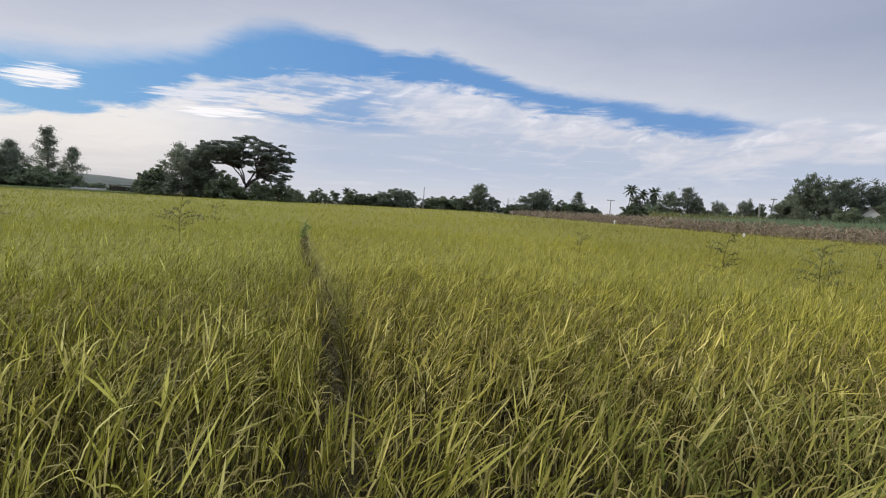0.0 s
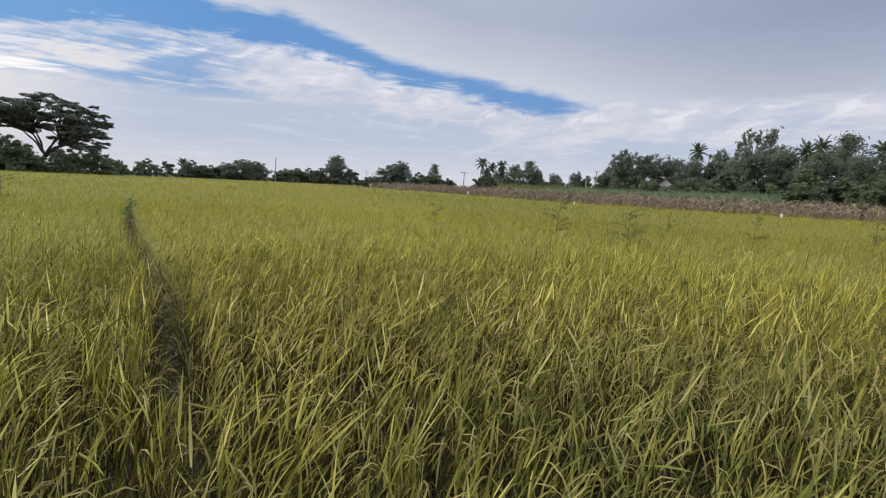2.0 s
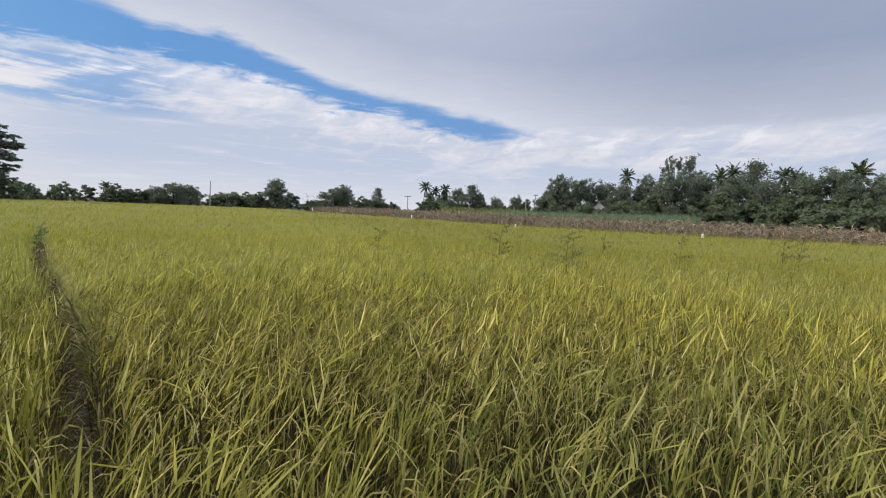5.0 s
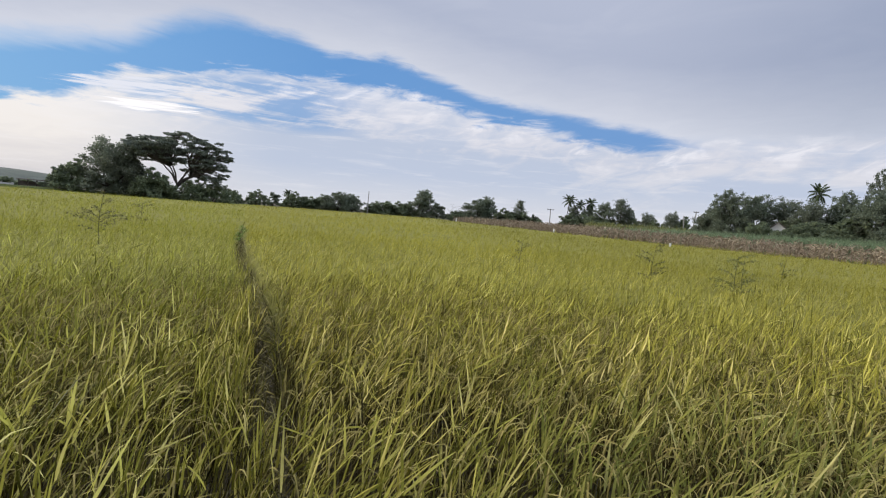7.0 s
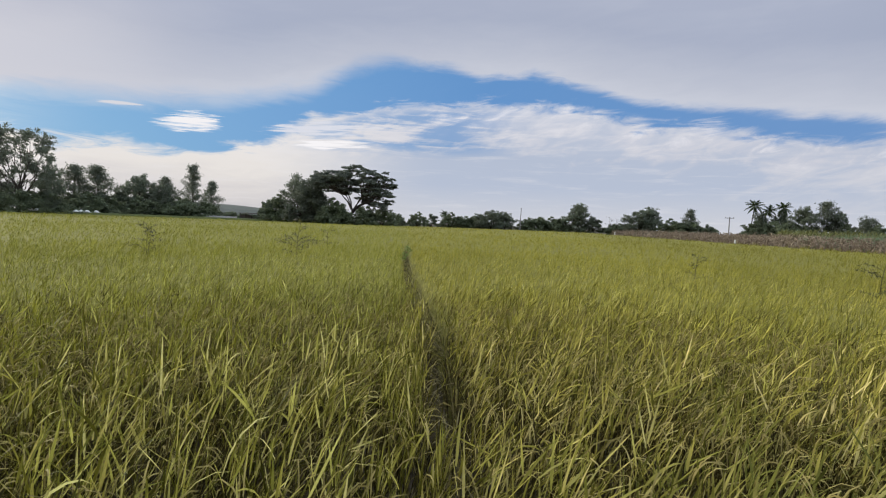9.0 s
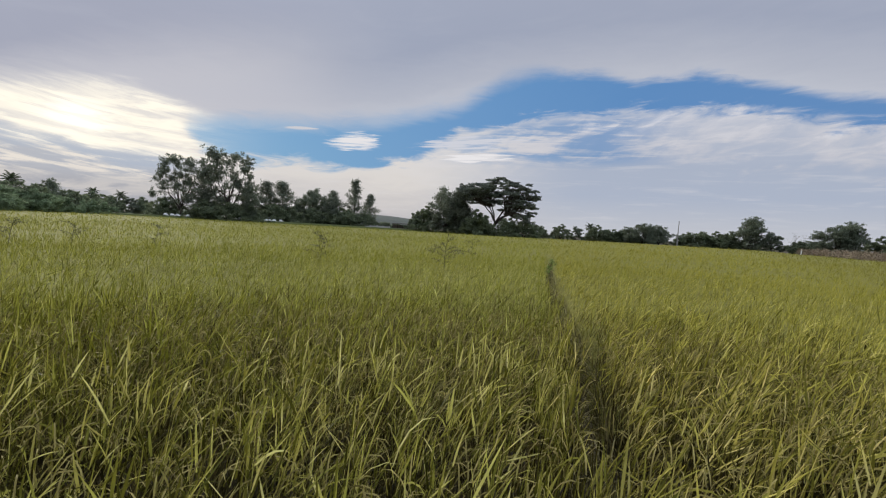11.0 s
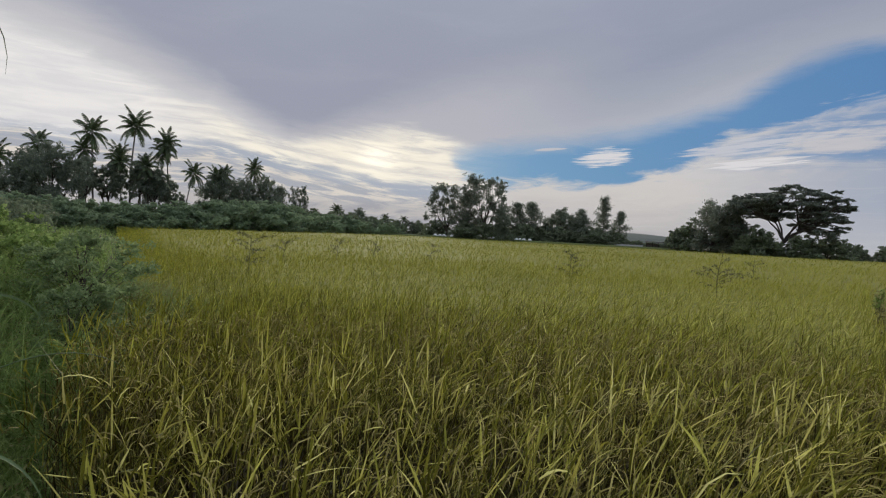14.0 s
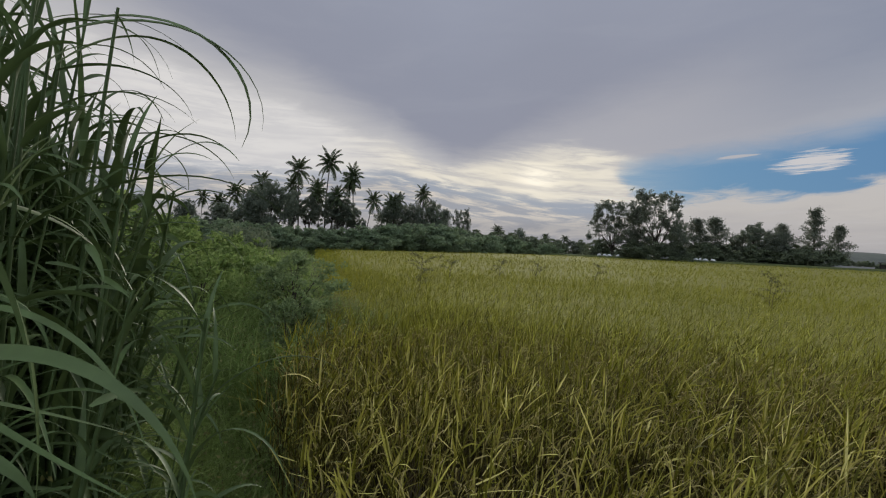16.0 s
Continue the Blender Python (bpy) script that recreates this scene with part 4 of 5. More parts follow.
stock("airy", lambda: tree("open_crowned_tree", "tall open-crowned tree with sky between its boughs", 43, 13, open_lobes(43, 46, 5.6, 2.8, 12.0, 1.2), 17000, 0.12, M_GREY, 0.2, 0.14, 0.4, 0.05, 3, 4, 8))
stock("high", lambda: tree("broadleaf_tree", "slim-stemmed tree with a dark crown held high", 47, 9, round_lobes(47, 11, 2.9, 4.6, 8.2, 1.15), 9000, 0.13, M_LEAF, 0.5, 0.14, 0, 0.4, 2))


stock("feather_a", lambda: plumed("feathery_tree", "slender feathery grey-green tree", 51, 10, 2.6, 32, 7000, 0.11, M_GREY, 0.12, 0.12, 1.2, 0.28, 0.27))
stock("feather_b", lambda: plumed("feathery_tree", "slender feathery grey-green tree", 52, 8, 2.6, 25, 5500, 0.11, M_GREY, 0.11, 0.2, 1.1, 0.45, 0.28))
stock("shrub_a", lambda: tree("shrub", "dark green field-edge shrub", 61, 4, round_lobes(61, 11, 2.3, 0.5, 3.0, 1.0), 7000, 0.12, M_SHRUB, 0.15, 0.1, 0, 0.4))
stock("shrub_b", lambda: tree("shrub", "dark green field-edge shrub", 62, 3.5, round_lobes(62, 13, 3.0, 0.45, 2.4, 1.0), 8000, 0.12, M_SHRUB, 0.15, 0.1, 0, 0.4))
stock("shrub_c", lambda: tree("shrub", "shaggy dark shrub with uneven top", 63, 4, round_lobes(63, 12, 1.9, 0.4, 3.4, 0.75), 6500, 0.12, M_LEAF, 0.15, 0.1, 0, 0.3))
stock("hedge_a", lambda: tree("hedge_bush", "rounded mid-green bush in the field hedge", 64, 4, round_lobes(64, 13, 2.6, 0.4, 3.1, 1.0), 8000, 0.11, M_HEDGE, 0.15, 0.1, 0, 0.4))
stock("hedge_b", lambda: tree("hedge_bush", "rounded mid-green bush in the field hedge", 65, 3.5, round_lobes(65, 14, 3.0, 0.4, 2.6, 1.0), 8000, 0.11, M_HEDGE, 0.15, 0.1, 0, 0.4))
stock("dead", lambda: tree("bare_tree", "thin bare leafless tree", 66, 6, round_lobes(66, 7, 1.3, 2.4, 5.6, 0.8), 60, 0.08, M_BARK, 0.35, 0.07, 0, 0.3, 1, 5))
stock("palm_a", lambda: palm(71, 12, 24, 0.9))
stock("palm_b", lambda: palm(72, 11, 20, -0.6))
stock("palm_c", lambda: palm(73, 9, 22, 1.6))

# plantings: kind, azimuth, elevation of the top, distance, breadth
# round the rain tree
RAIN_TREE_GROUP = [("rain", 23.5, 6.2, 95, 1.0), ("dense_c", 29.0, 5.0, 97, 1.25), ("dense_b", 27.4, 4.2, 97, 0.9), ("shrub_a", 25.0, 2.5, 90, 1.0), ("shrub_b", 21.7, 1.7, 92, 1.1), ("shrub_a", 31.6, 2.6, 97, 1.0),
    ("shrub_c", 32.8, 1.6, 98, 1.1), ("shrub_b", 25.0, 1.6, 92, 1.0), ("shrub_b", 19.5, 1.5, 95, 1.3)]
# far line ahead
FAR_LINE_A = [("shrub_b", 17.6, 1.0, 125, 1.2), ("shrub_a", 15.2, 1.3, 125, 1.2), ("shrub_c", 13.2, 1.1, 128, 1.3), ("palm_c", 12.0, 1.6, 130, 1.5), ("shrub_a", 11.2, 1.4, 128, 1.3), ("shrub_b", 9.6, 1.0, 130, 1.4),
    ("dense_a", 6.1, 1.8, 125, 1.5), ("dense_b", 4.4, 1.7, 128, 1.4), ("shrub_a", 1.6, 0.9, 130, 1.3), ("shrub_b", 0.2, 1.2, 128, 1.4), ("shrub_a", -1.6, 1.3, 128, 1.3), ("dense_b", -4.2, 2.95, 125, 1.0),
    ("shrub_c", -6.2, 1.4, 126, 1.1), ("shrub_a", -2.6, 1.4, 126, 1.1), ("dead", -7.9, 1.5, 126, 1.3), ("dead", -8.6, 1.3, 126, 1.2), ("shrub_b", -8.6, 0.7, 126, 1.2), ("dense_a", -10.9, 2.3, 120, 1.05),
    ("dense_b", -12.3, 2.7, 122, 1.0), ("shrub_a", -14.6, 1.5, 118, 1.2), ("feather_b", -16.1, 2.6, 118, 0.9), ("shrub_b", -16.2, 1.2, 118, 1.2)]
FAR_LINE_B = [("shrub_c", -18.0, 1.0, 118, 0.8), ("shrub_b", 8.0, 1.0, 130, 1.5), ("shrub_b", -9.5, 0.8, 126, 1.5)]
# palm clump ahead
PALM_CLUMP = [("dense_b", -22.5, 2.5, 121, 0.6), ("dense_a", -24.2, 2.7, 122, 0.55), ("palm_b", -21.7, 3.5, 120, 1.2), ("palm_a", -23.1, 3.0, 121, 1.2), ("palm_b", -24.5, 3.3, 122, 1.1), ("shrub_a", -21.8, 1.5, 118, 1.2),
    ("shrub_b", -23.6, 1.5, 118, 1.3), ("dense_a", -26.0, 3.0, 118, 0.75), ("feather_b", -27.8, 3.5, 118, 1.25), ("dense_b", -28.6, 2.6, 118, 0.7), ("shrub_b", -25.4, 1.3, 117, 1.4), ("shrub_a", -29.5, 1.4, 117, 1.1),
    ("dense_c", -30.6, 2.2, 116, 0.8), ("dense_c", -33.2, 2.5, 112, 0.75), ("shrub_a", -31.6, 1.4, 114, 1.2), ("shrub_a", -34.4, 2.0, 112, 0.8)]
# grove
GROVE_A = [("dense_a", -36.9, 3.3, 84, 0.9), ("dense_b", -38.4, 5.1, 80, 0.85), ("dense_a", -40.6, 4.7, 82, 0.8), ("dense_c", -43.0, 4.6, 84, 0.9), ("palm_b", -45.4, 5.8, 82, 1.0), ("dense_c", -45.2, 4.5, 78, 0.8),
    ("shrub_a", -44.4, 2.9, 78, 1.2), ("dense_b", -47.6, 5.2, 80, 0.75), ("airy", -50.8, 7.2, 84, 0.75), ("dense_a", -50.2, 5.2, 74, 1.0), ("dense_b", -53.4, 5.6, 76, 0.85), ("palm_c", -54.7, 6.5, 80, 1.0),
    ("palm_a", -56.2, 6.7, 80, 0.9), ("dense_a", -56.0, 5.2, 75, 0.9), ("feather_b", -57.6, 6.5, 80, 1.1), ("dense_c", -59.2, 5.2, 74, 0.95), ("palm_b", -60.4, 6.2, 80, 1.0), ("palm_a", -61.4, 6.1, 80, 1.0),
    ("dense_b", -62.2, 5.4, 74, 0.9), ("dense_a", -64.6, 5.8, 75, 0.9), ("palm_c", -65.6, 6.7, 80, 1.1), ("dense_b", -67.2, 5.2, 74, 0.95)]
GROVE_B = [("palm_b", -68.6, 6.9, 80, 1.1), ("dense_a", -70.4, 5.8, 72, 1.0), ("dense_c", -74.0, 5.4, 72, 1.1), ("palm_a", -73.0, 7.0, 78, 1.0), ("dense_b", -78.0, 5.6, 72, 1.1), ("shrub_c", -36.2, 2.0, 84, 0.9),
    ("shrub_b", -41.4, 1.9, 72, 0.9), ("shrub_a", -44.2, 2.0, 71, 0.9), ("shrub_b", -42.8, 1.25, 70, 1.0), ("shrub_b", -46.2, 2.2, 74, 1.2), ("shrub_a", -48.8, 3.2, 74, 1.2), ("shrub_a", -54.8, 3.2, 72, 1.3),
    ("shrub_b", -58.0, 2.6, 72, 1.3), ("shrub_a", -61.0, 3.2, 72, 1.3), ("shrub_b", -63.6, 3.0, 72, 1.3), ("shrub_a", -66.0, 3.2, 72, 1.3), ("shrub_b", -69.0, 3.0, 70, 1.3), ("shrub_a", -72.0, 3.2, 70, 1.3)]
# trees past the rice, towards the sun
SUNWARD_A = [("feather_b", 38.5, 3.6, 108, 0.95), ("feather_a", 40.3, 5.2, 106, 1.1), ("feather_b", 42.8, 3.7, 106, 1.1), ("dense_a", 45.3, 3.7, 105, 0.8), ("dense_c", 43.2, 3.2, 104, 0.8), ("shrub_c", 46.9, 2.0, 106, 0.9),
    ("feather_b", 48.6, 4.3, 104, 1.35), ("feather_b", 50.5, 4.2, 104, 1.3), ("airy", 54.4, 7.2, 100, 1.15), ("airy", 58.8, 6.2, 102, 1.05), ("dense_b", 52.2, 4.2, 98, 0.5), ("dense_c", 56.4, 3.4, 100, 0.8),
    ("shrub_b", 60.4, 1.6, 102, 1.0), ("feather_b", 43.9, 2.9, 106, 0.9), ("shrub_a", 39.2, 1.5, 104, 1.3), ("shrub_b", 41.2, 1.7, 104, 1.3), ("shrub_a", 43.2, 1.7, 104, 1.3), ("shrub_b", 45.2, 1.6, 104, 1.4),
    ("shrub_a", 48.0, 1.7, 103, 1.4), ("shrub_b", 50.0, 1.7, 102, 1.4), ("shrub_a", 52.2, 1.8, 98, 1.4), ("shrub_b", 54.4, 1.6, 97, 1.4)]
SUNWARD_B = [("shrub_a", 57.0, 1.6, 98, 1.3), ("shrub_b", 36.6, 0.4, 120, 1.3), ("shrub_b", 35.0, 0.35, 122, 1.4), ("shrub_c", 33.4, 0.6, 120, 1.2), ("shrub_a", 37.6, 0.5, 118, 1.2)]
# hedge that runs off towards them
HEDGE_A = [("shrub_a", 62.2, 1.4, 138, 1.3), ("shrub_c", 63.6, 1.3, 134, 1.4), ("palm_c", 64.6, 1.9, 130, 1.2), ("shrub_b", 65.2, 1.4, 128, 1.4), ("palm_c", 66.4, 2.0, 124, 1.2), ("shrub_a", 66.9, 1.6, 118, 1.4),
    ("shrub_b", 68.6, 1.6, 110, 1.4), ("dense_b", 69.8, 2.5, 108, 0.9), ("shrub_a", 70.6, 1.9, 100, 1.3), ("palm_c", 72.4, 2.8, 98, 1.3), ("shrub_b", 72.6, 2.0, 92, 1.4), ("shrub_a", 74.8, 2.1, 86, 1.4),
    ("shrub_b", 76.8, 2.2, 80, 1.3), ("shrub_a", 78.6, 2.5, 76, 1.3), ("airy", 76.9, 4.6, 86, 0.6), ("dense_b", 80.6, 5.4, 76, 0.75), ("dense_c", 82.8, 5.2, 75, 0.75), ("dense_a", 85.4, 5.4, 74, 0.7),
    ("palm_a", 82.0, 7.0, 76, 0.85), ("palm_b", 84.7, 6.0, 74, 0.8), ("palm_c", 86.4, 5.9, 74, 0.8), ("feather_b", 79.0, 4.4, 80, 1.0)]
HEDGE_B = [("shrub_b", 80.6, 2.5, 70, 1.4), ("shrub_a", 82.6, 2.4, 66, 1.4), ("shrub_b", 84.8, 2.2, 62, 1.4), ("shrub_a", 87.2, 1.5, 60, 1.4), ("shrub_b", 89.6, 1.3, 58, 1.5), ("shrub_a", 92.0, 1.3, 56, 1.5),
    ("shrub_b", 94.4, 1.3, 54, 1.5), ("shrub_a", 97.0, 1.3, 52, 1.5), ("shrub_b", 99.6, 1.4, 50, 1.5), ("shrub_a", 102.2, 1.5, 50, 1.5), ("shrub_b", 105.0, 1.7, 48, 1.4), ("palm_c", 88.6, 6.2, 68, 0.8),
    ("palm_a", 90.0, 9.0, 72, 0.8), ("palm_b", 91.0, 7.8, 74, 0.8), ("palm_a", 93.4, 10.5, 72, 0.85), ("palm_b", 96.4, 9.1, 72, 0.85), ("palm_c", 95.4, 7.2, 74, 0.8), ("palm_c", 92.2, 6.4, 70, 0.8),
    ("palm_b", 94.2, 6.2, 70, 0.8), ("palm_a", 97.6, 7.2, 74, 0.75), ("dense_a", 99.6, 6.4, 62, 0.8), ("dense_b", 101.8, 5.6, 64, 0.8)]
HEDGE_C = [("palm_b", 100.4, 7.2, 68, 0.8), ("palm_c", 102.6, 6.0, 68, 0.8), ("high", 97.2, 5.4, 68, 0.9), ("high", 95.2, 4.9, 70, 0.8), ("high", 92.8, 5.5, 70, 0.85), ("high", 91.2, 4.9, 70, 0.8),
    ("high", 89.9, 3.9, 72, 0.7), ("feather_b", 91.9, 3.6, 70, 0.7), ("feather_b", 88.9, 2.4, 66, 0.8), ("palm_c", 105.2, 4.6, 70, 0.9), ("palm_b", 106.8, 4.7, 72, 0.8), ("dense_a", 104.6, 3.6, 66, 0.9),
    ("dense_b", 108.4, 3.6, 62, 1.0), ("dense_a", 113.0, 3.8, 58, 1.0), ("dense_b", 118.0, 4.2, 54, 1.0), ("dense_a", 124.0, 4.4, 50, 1.0)]
GREEN_HEDGE = [("hedge_a" if i % 2 else "hedge_b", a, e, d, 1.5) for i, (a, e, d) in enumerate(((66.5, 0.9, 98), (68.8, 1.0, 94), (71.0, 1.5, 90), (73.0, 1.6, 84), (75.0, 1.7, 78), (77.0, 2.2, 74), (79.2, 2.6, 68), (81.4, 2.5, 64), (83.8, 2.5, 60), (86.2, 2.3, 57), (88.6, 1.9, 54), (91.0, 1.6, 52), (93.6, 1.5, 50), (96.2, 1.5, 48), (98.8, 1.6, 46), (101.6, 1.7, 44), (104.6, 1.8, 42), (107.8, 1.9, 40)))]
rng = np.random.default_rng(8)
for kind, a, e, d, w in RAIN_TREE_GROUP + FAR_LINE_A + FAR_LINE_B + PALM_CLUMP + GROVE_A + GROVE_B + SUNWARD_A + SUNWARD_B + HEDGE_A + HEDGE_B + HEDGE_C + GREEN_HEDGE:
    x, y = spot(a, d)
    if a < -36 and kind.startswith("dense"):
        e *= 0.97
    elif a < -36 and kind.startswith("palm"):
        e -= 0.5 if a < -52 else 0.15
        w *= 0.7
    elif kind.startswith("palm"):
        w *= 0.9
    if 10 > a > -19 and not kind.startswith("palm"):
        w *= 1.2
    turn = rng.uniform(0, 360)
    plant(kind, x, y, tall(e, d), w, a if kind == "rain" else turn)


# ---- field edge: poles, huts, markers ----
def utility_pole(az_, d, top, lean=0.0, arm=1.2):
    """A concrete pole with a crossarm and insulators."""
    x, y = spot(az_, d)
    t = thing("utility_pole", "slim grey concrete utility pole with a short crossarm", "pole", x, y, 0, az_, "utility poles")
    s = np.linspace(0, 1, 6)
    part("post", tube(np.stack([lean * s, 0 * s, top * s - 0.1], 1), 0.14 - 0.05 * s, 10), M_POLE, t)
    if arm:
        z = top - 0.35
        bar = part("crossarm", box(lean - arm / 2, -0.06, z, lean + arm / 2, 0.06, z + 0.12, 0.015), M_IRON, t, "weathered crossarm", False)
        for k in (-0.45, 0.0, 0.45):
            part("insulator", tube([(lean + k * arm, 0, z + 0.1), (lean + k * arm, 0, z + 0.2), (lean + k * arm, 0, z + 0.27)], [0.05, 0.07, 0.03], 8), M_POLE, bar)
    return t


utility_pole(2.48, 120, tall(2.35, 120), 0.15, 0.0)
utility_pole(-19.8, 112, tall(1.95, 112), 0.0, 1.6)
utility_pole(-35.1, 100, tall(2.75, 100), 0.5, 0.9)
utility_pole(-34.4, 101, tall(2.2, 101), -0.3, 0.0)


def marker_stone(az_, d, h=0.75):
    """A whitewashed boundary stone, narrower at its rounded head."""
    x, y = spot(az_, d)
    t = thing("boundary_stone", "whitewashed boundary stone between rice and maize", "stone", x, y, 0, az_ + 8, "boundary stones")
    v, q = box(-0.09, -0.07, -0.1, 0.09, 0.07, h, 0.02)
    v[8:, :2] *= 0.75
    hv, hq = box(-0.066, -0.05, h + 0.004, 0.066, 0.05, h + 0.04, 0.02)
    hv[8:, :2] *= 0.6
    part("shaft", (v, q), M_WHITE, t, "", False)
    part("head", (hv, hq), M_WHITE, t, "", False)
    return t


for a_, d_, h_ in ((-8.5, 92, 1.35), (-20.4, 55, 1.1), (-53.6, 36.5, 0.86), (-33.2, 38, 0.86)):
    marker_stone(a_, d_, h_)


def hut(name, label, x, y, turn, w, l, eave, ridge_h, wall_mat, roof_mat):
    """A small gabled house: four walls, two roof slopes, a door, two windows."""
    t = thing(name, label, "house", x, y, 0, turn)
    th = 0.2
    for sy in (-1, 1):
        gable = np.array([(-w / 2, 0, 0), (0, 0, 0), (w / 2, 0, 0), (w / 2, 0, eave), (0, 0, ridge_h), (-w / 2, 0, eave)], float)
        v = np.concatenate([gable + (0, sy * l / 2 - th / 2, 0), gable + (0, sy * l / 2 + th / 2, 0)])
        q = [(0, 1, 4, 5), (1, 2, 3, 4), (6, 11, 10, 7), (7, 10, 9, 8)] + [(i, (i + 1) % 6, 6 + (i + 1) % 6, 6 + i) for i in range(6)]
        part("wall", (v, np.array(q)), wall_mat, t, "", False)
    for sx in (-1, 1):
        part("wall", box(sx * (w / 2 - 0.1) - 0.1, -l / 2 + 0.1, 0, sx * (w / 2 - 0.1) + 0.1, l / 2 - 0.1, eave), wall_mat, t, "", False)
        p = np.array([(0, -l / 2 - 0.4, ridge_h + 0.05), (0, l / 2 + 0.4, ridge_h + 0.05), (sx * (w / 2 + 0.4), l / 2 + 0.4, eave - 0.2), (sx * (w / 2 + 0.4), -l / 2 - 0.4, eave - 0.2)])
        v = np.concatenate([p, p + (0, 0, 0.08)])
        part("roof", (v, np.array([(0, 1, 2, 3), (4, 7, 6, 5), (0, 4, 5, 1), (1, 5, 6, 2), (2, 6, 7, 3), (3, 7, 4, 0)])), roof_mat, t, "", False)
    part("door", box(-0.45, -l / 2 - th / 2 - 0.03, 0, 0.45, -l / 2 - th / 2 - 0.003, 2.0), M_ROOF, t, "dark door", False)
    for k in (-1, 1):
        win = part("window", box(k * w * 0.3 - 0.4, -l / 2 - th / 2 - 0.04, 1.0, k * w * 0.3 + 0.4, -l / 2 - th / 2 - 0.003, 1.9), M_WALL, t, "", False)
        part("pane", box(k * w * 0.3 - 0.33, -l / 2 - th / 2 - 0.05, 1.07, k * w * 0.3 + 0.33, -l / 2 - th / 2 - 0.042, 1.83), M_GLASS, win, "", False)
    return t


x_, y_ = spot(-42.75, 75)
hut("house", "small white gabled house half hidden by trees", x_, y_, -42.75, 2.6, 4.0, 2.9, 4.1, M_WHITE, M_ROOF)


def shed(az_, d, w, h):
    """An open field shed: a flat sheet roof on posts with a low back wall."""
    x, y = spot(az_, d)
    t = thing("field_shed", "long low open shed with a flat dark roof", "shed", x, y, 0, az_)
    v, q = box(-w / 2, -1.6, h, w / 2, 1.6, h + 0.14, 0.03)
    part("roof", (v, q), M_ROOF, t, "", False)
    part("back_wall", box(-w / 2 + 0.3, 1.2, 0, w / 2 - 0.3, 1.35, h - 0.2), M_ROOF, t, "", False)
    for i in range(5):
        px = -w / 2 + 0.3 + i * (w - 0.6) / 4
        part("post", tube([(px, -1.4, -0.1), (px, -1.4, h)], [0.08, 0.08], 8), M_BARK, t)
    return t


shed(34.35, 104, 5.0, tall(0.27, 104))


def field_wall(az0, az1, d, h):
    """A low plastered wall in bays, with piers and a coping."""
    x0, y0 = spot(az0, d)
    x1, y1 = spot(az1, d)
    L = math.hypot(x1 - x0, y1 - y0)
    t = thing("field_wall", "long low pale plastered wall beyond the rice", "wall", x0, y0, 0, math.degrees(math.atan2(y1 - y0, x1 - x0)))
    k = 4
    for i in range(k):
        a, b = i * L / k + 0.16, (i + 1) * L / k - 0.16
        part("wall_bay", box(a, -0.08, -0.1, b, 0.08, h, 0.01), M_WALL, t, "", False)
    for i in range(k + 1):
        part("pier", box(i * L / k - 0.15, -0.14, -0.1, i * L / k + 0.15, 0.14, h + 0.1, 0.02), M_WALL, t, "", False)
    return t


field_wall(39.0, 36.0, 101.5, 1.32)


def sack(x, y, seed, turn):
    """A filled white sack lying on its side, with a tied neck."""
    rng_ = np.random.default_rng(seed)
    t = thing("white_sack", "plump white sack lying at the field edge", "sack", x, y, 0, turn, "white sacks")
    s = np.linspace(0, 1, 9)
    fat = np.array([0.06, 0.26, 0.36, 0.4, 0.4, 0.38, 0.3, 0.12, 0.05]) * 0.5
    line = np.stack([s * 0.8 - 0.4, 0.05 * np.sin(s * 9), fat * 0.9 + 0.0], 1)
    v, q = tube(line, fat, 12)
    v += rng_.normal(0, 0.015, v.shape)
    part("body", (v, q), M_WHITE, t)
    part("neck", tube([(0.38, 0, 0.03), (0.43, 0, 0.04), (0.5, 0, 0.05)], [0.025, 0.04, 0.055], 8), M_WHITE, t)
    return t


# the far dyke, on which the sacks lie
DYKE = [spot(a, 97.0) for a in range(20, 67, 2)]
dp = np.array([(*p, 0) for p in DYKE])
dn = dp / np.linalg.norm(dp, axis=1)[:, None]
prof = [(-1.6, -0.1), (-0.8, 0.95), (0.8, 1.08), (1.8, 1.0), (3.4, -0.1)]
dv = np.stack([dp + dn * o + np.array([0, 0, z]) for o, z in prof], 1)
dq = [(i * 5 + j, i * 5 + j + 1, (i + 1) * 5 + j + 1, (i + 1) * 5 + j) for i in range(len(DYKE) - 1) for j in range(4)]
tagged(part("dyke", (dv.reshape(-1, 3), np.array(dq)), M_TURF), "low earth dyke grown with rough grass", "dyke", kind="structure")

for i, a_ in enumerate((60.3, 59.7, 59.2, 58.2, 53.6, 53.1, 52.5, 50.3, 49.9, 49.4, 48.7)):
    x_, y_ = spot(a_, 96.5)
    sack(x_, y_, 80 + i, a_ + 15 * math.sin(i * 2.3)).location.z = 1.08

# green cane behind the maize
rng = np.random.default_rng(33)
n = 9000
f = rng.random(n)
a_ = np.radians(-24 - 44 * f)
d_ = 101 - 32 * f + rng.uniform(0, 6, n)
cane = blades(rng, np.stack([-np.sin(a_) * d_, np.cos(a_) * d_, rng.uniform(0.2, 2.0, n)], 1), rng.uniform(0, 6.28, n), rng.uniform(0.9, 1.7, n), rng.uniform(0.0, 0.5, n), rng.uniform(0.3, 1.6, n), np.full(n, 0.16), 3)
tagged(part("cane_strip", cane, M_WEED), "strip of green cane behind the dry maize", "cane", kind="stuff")


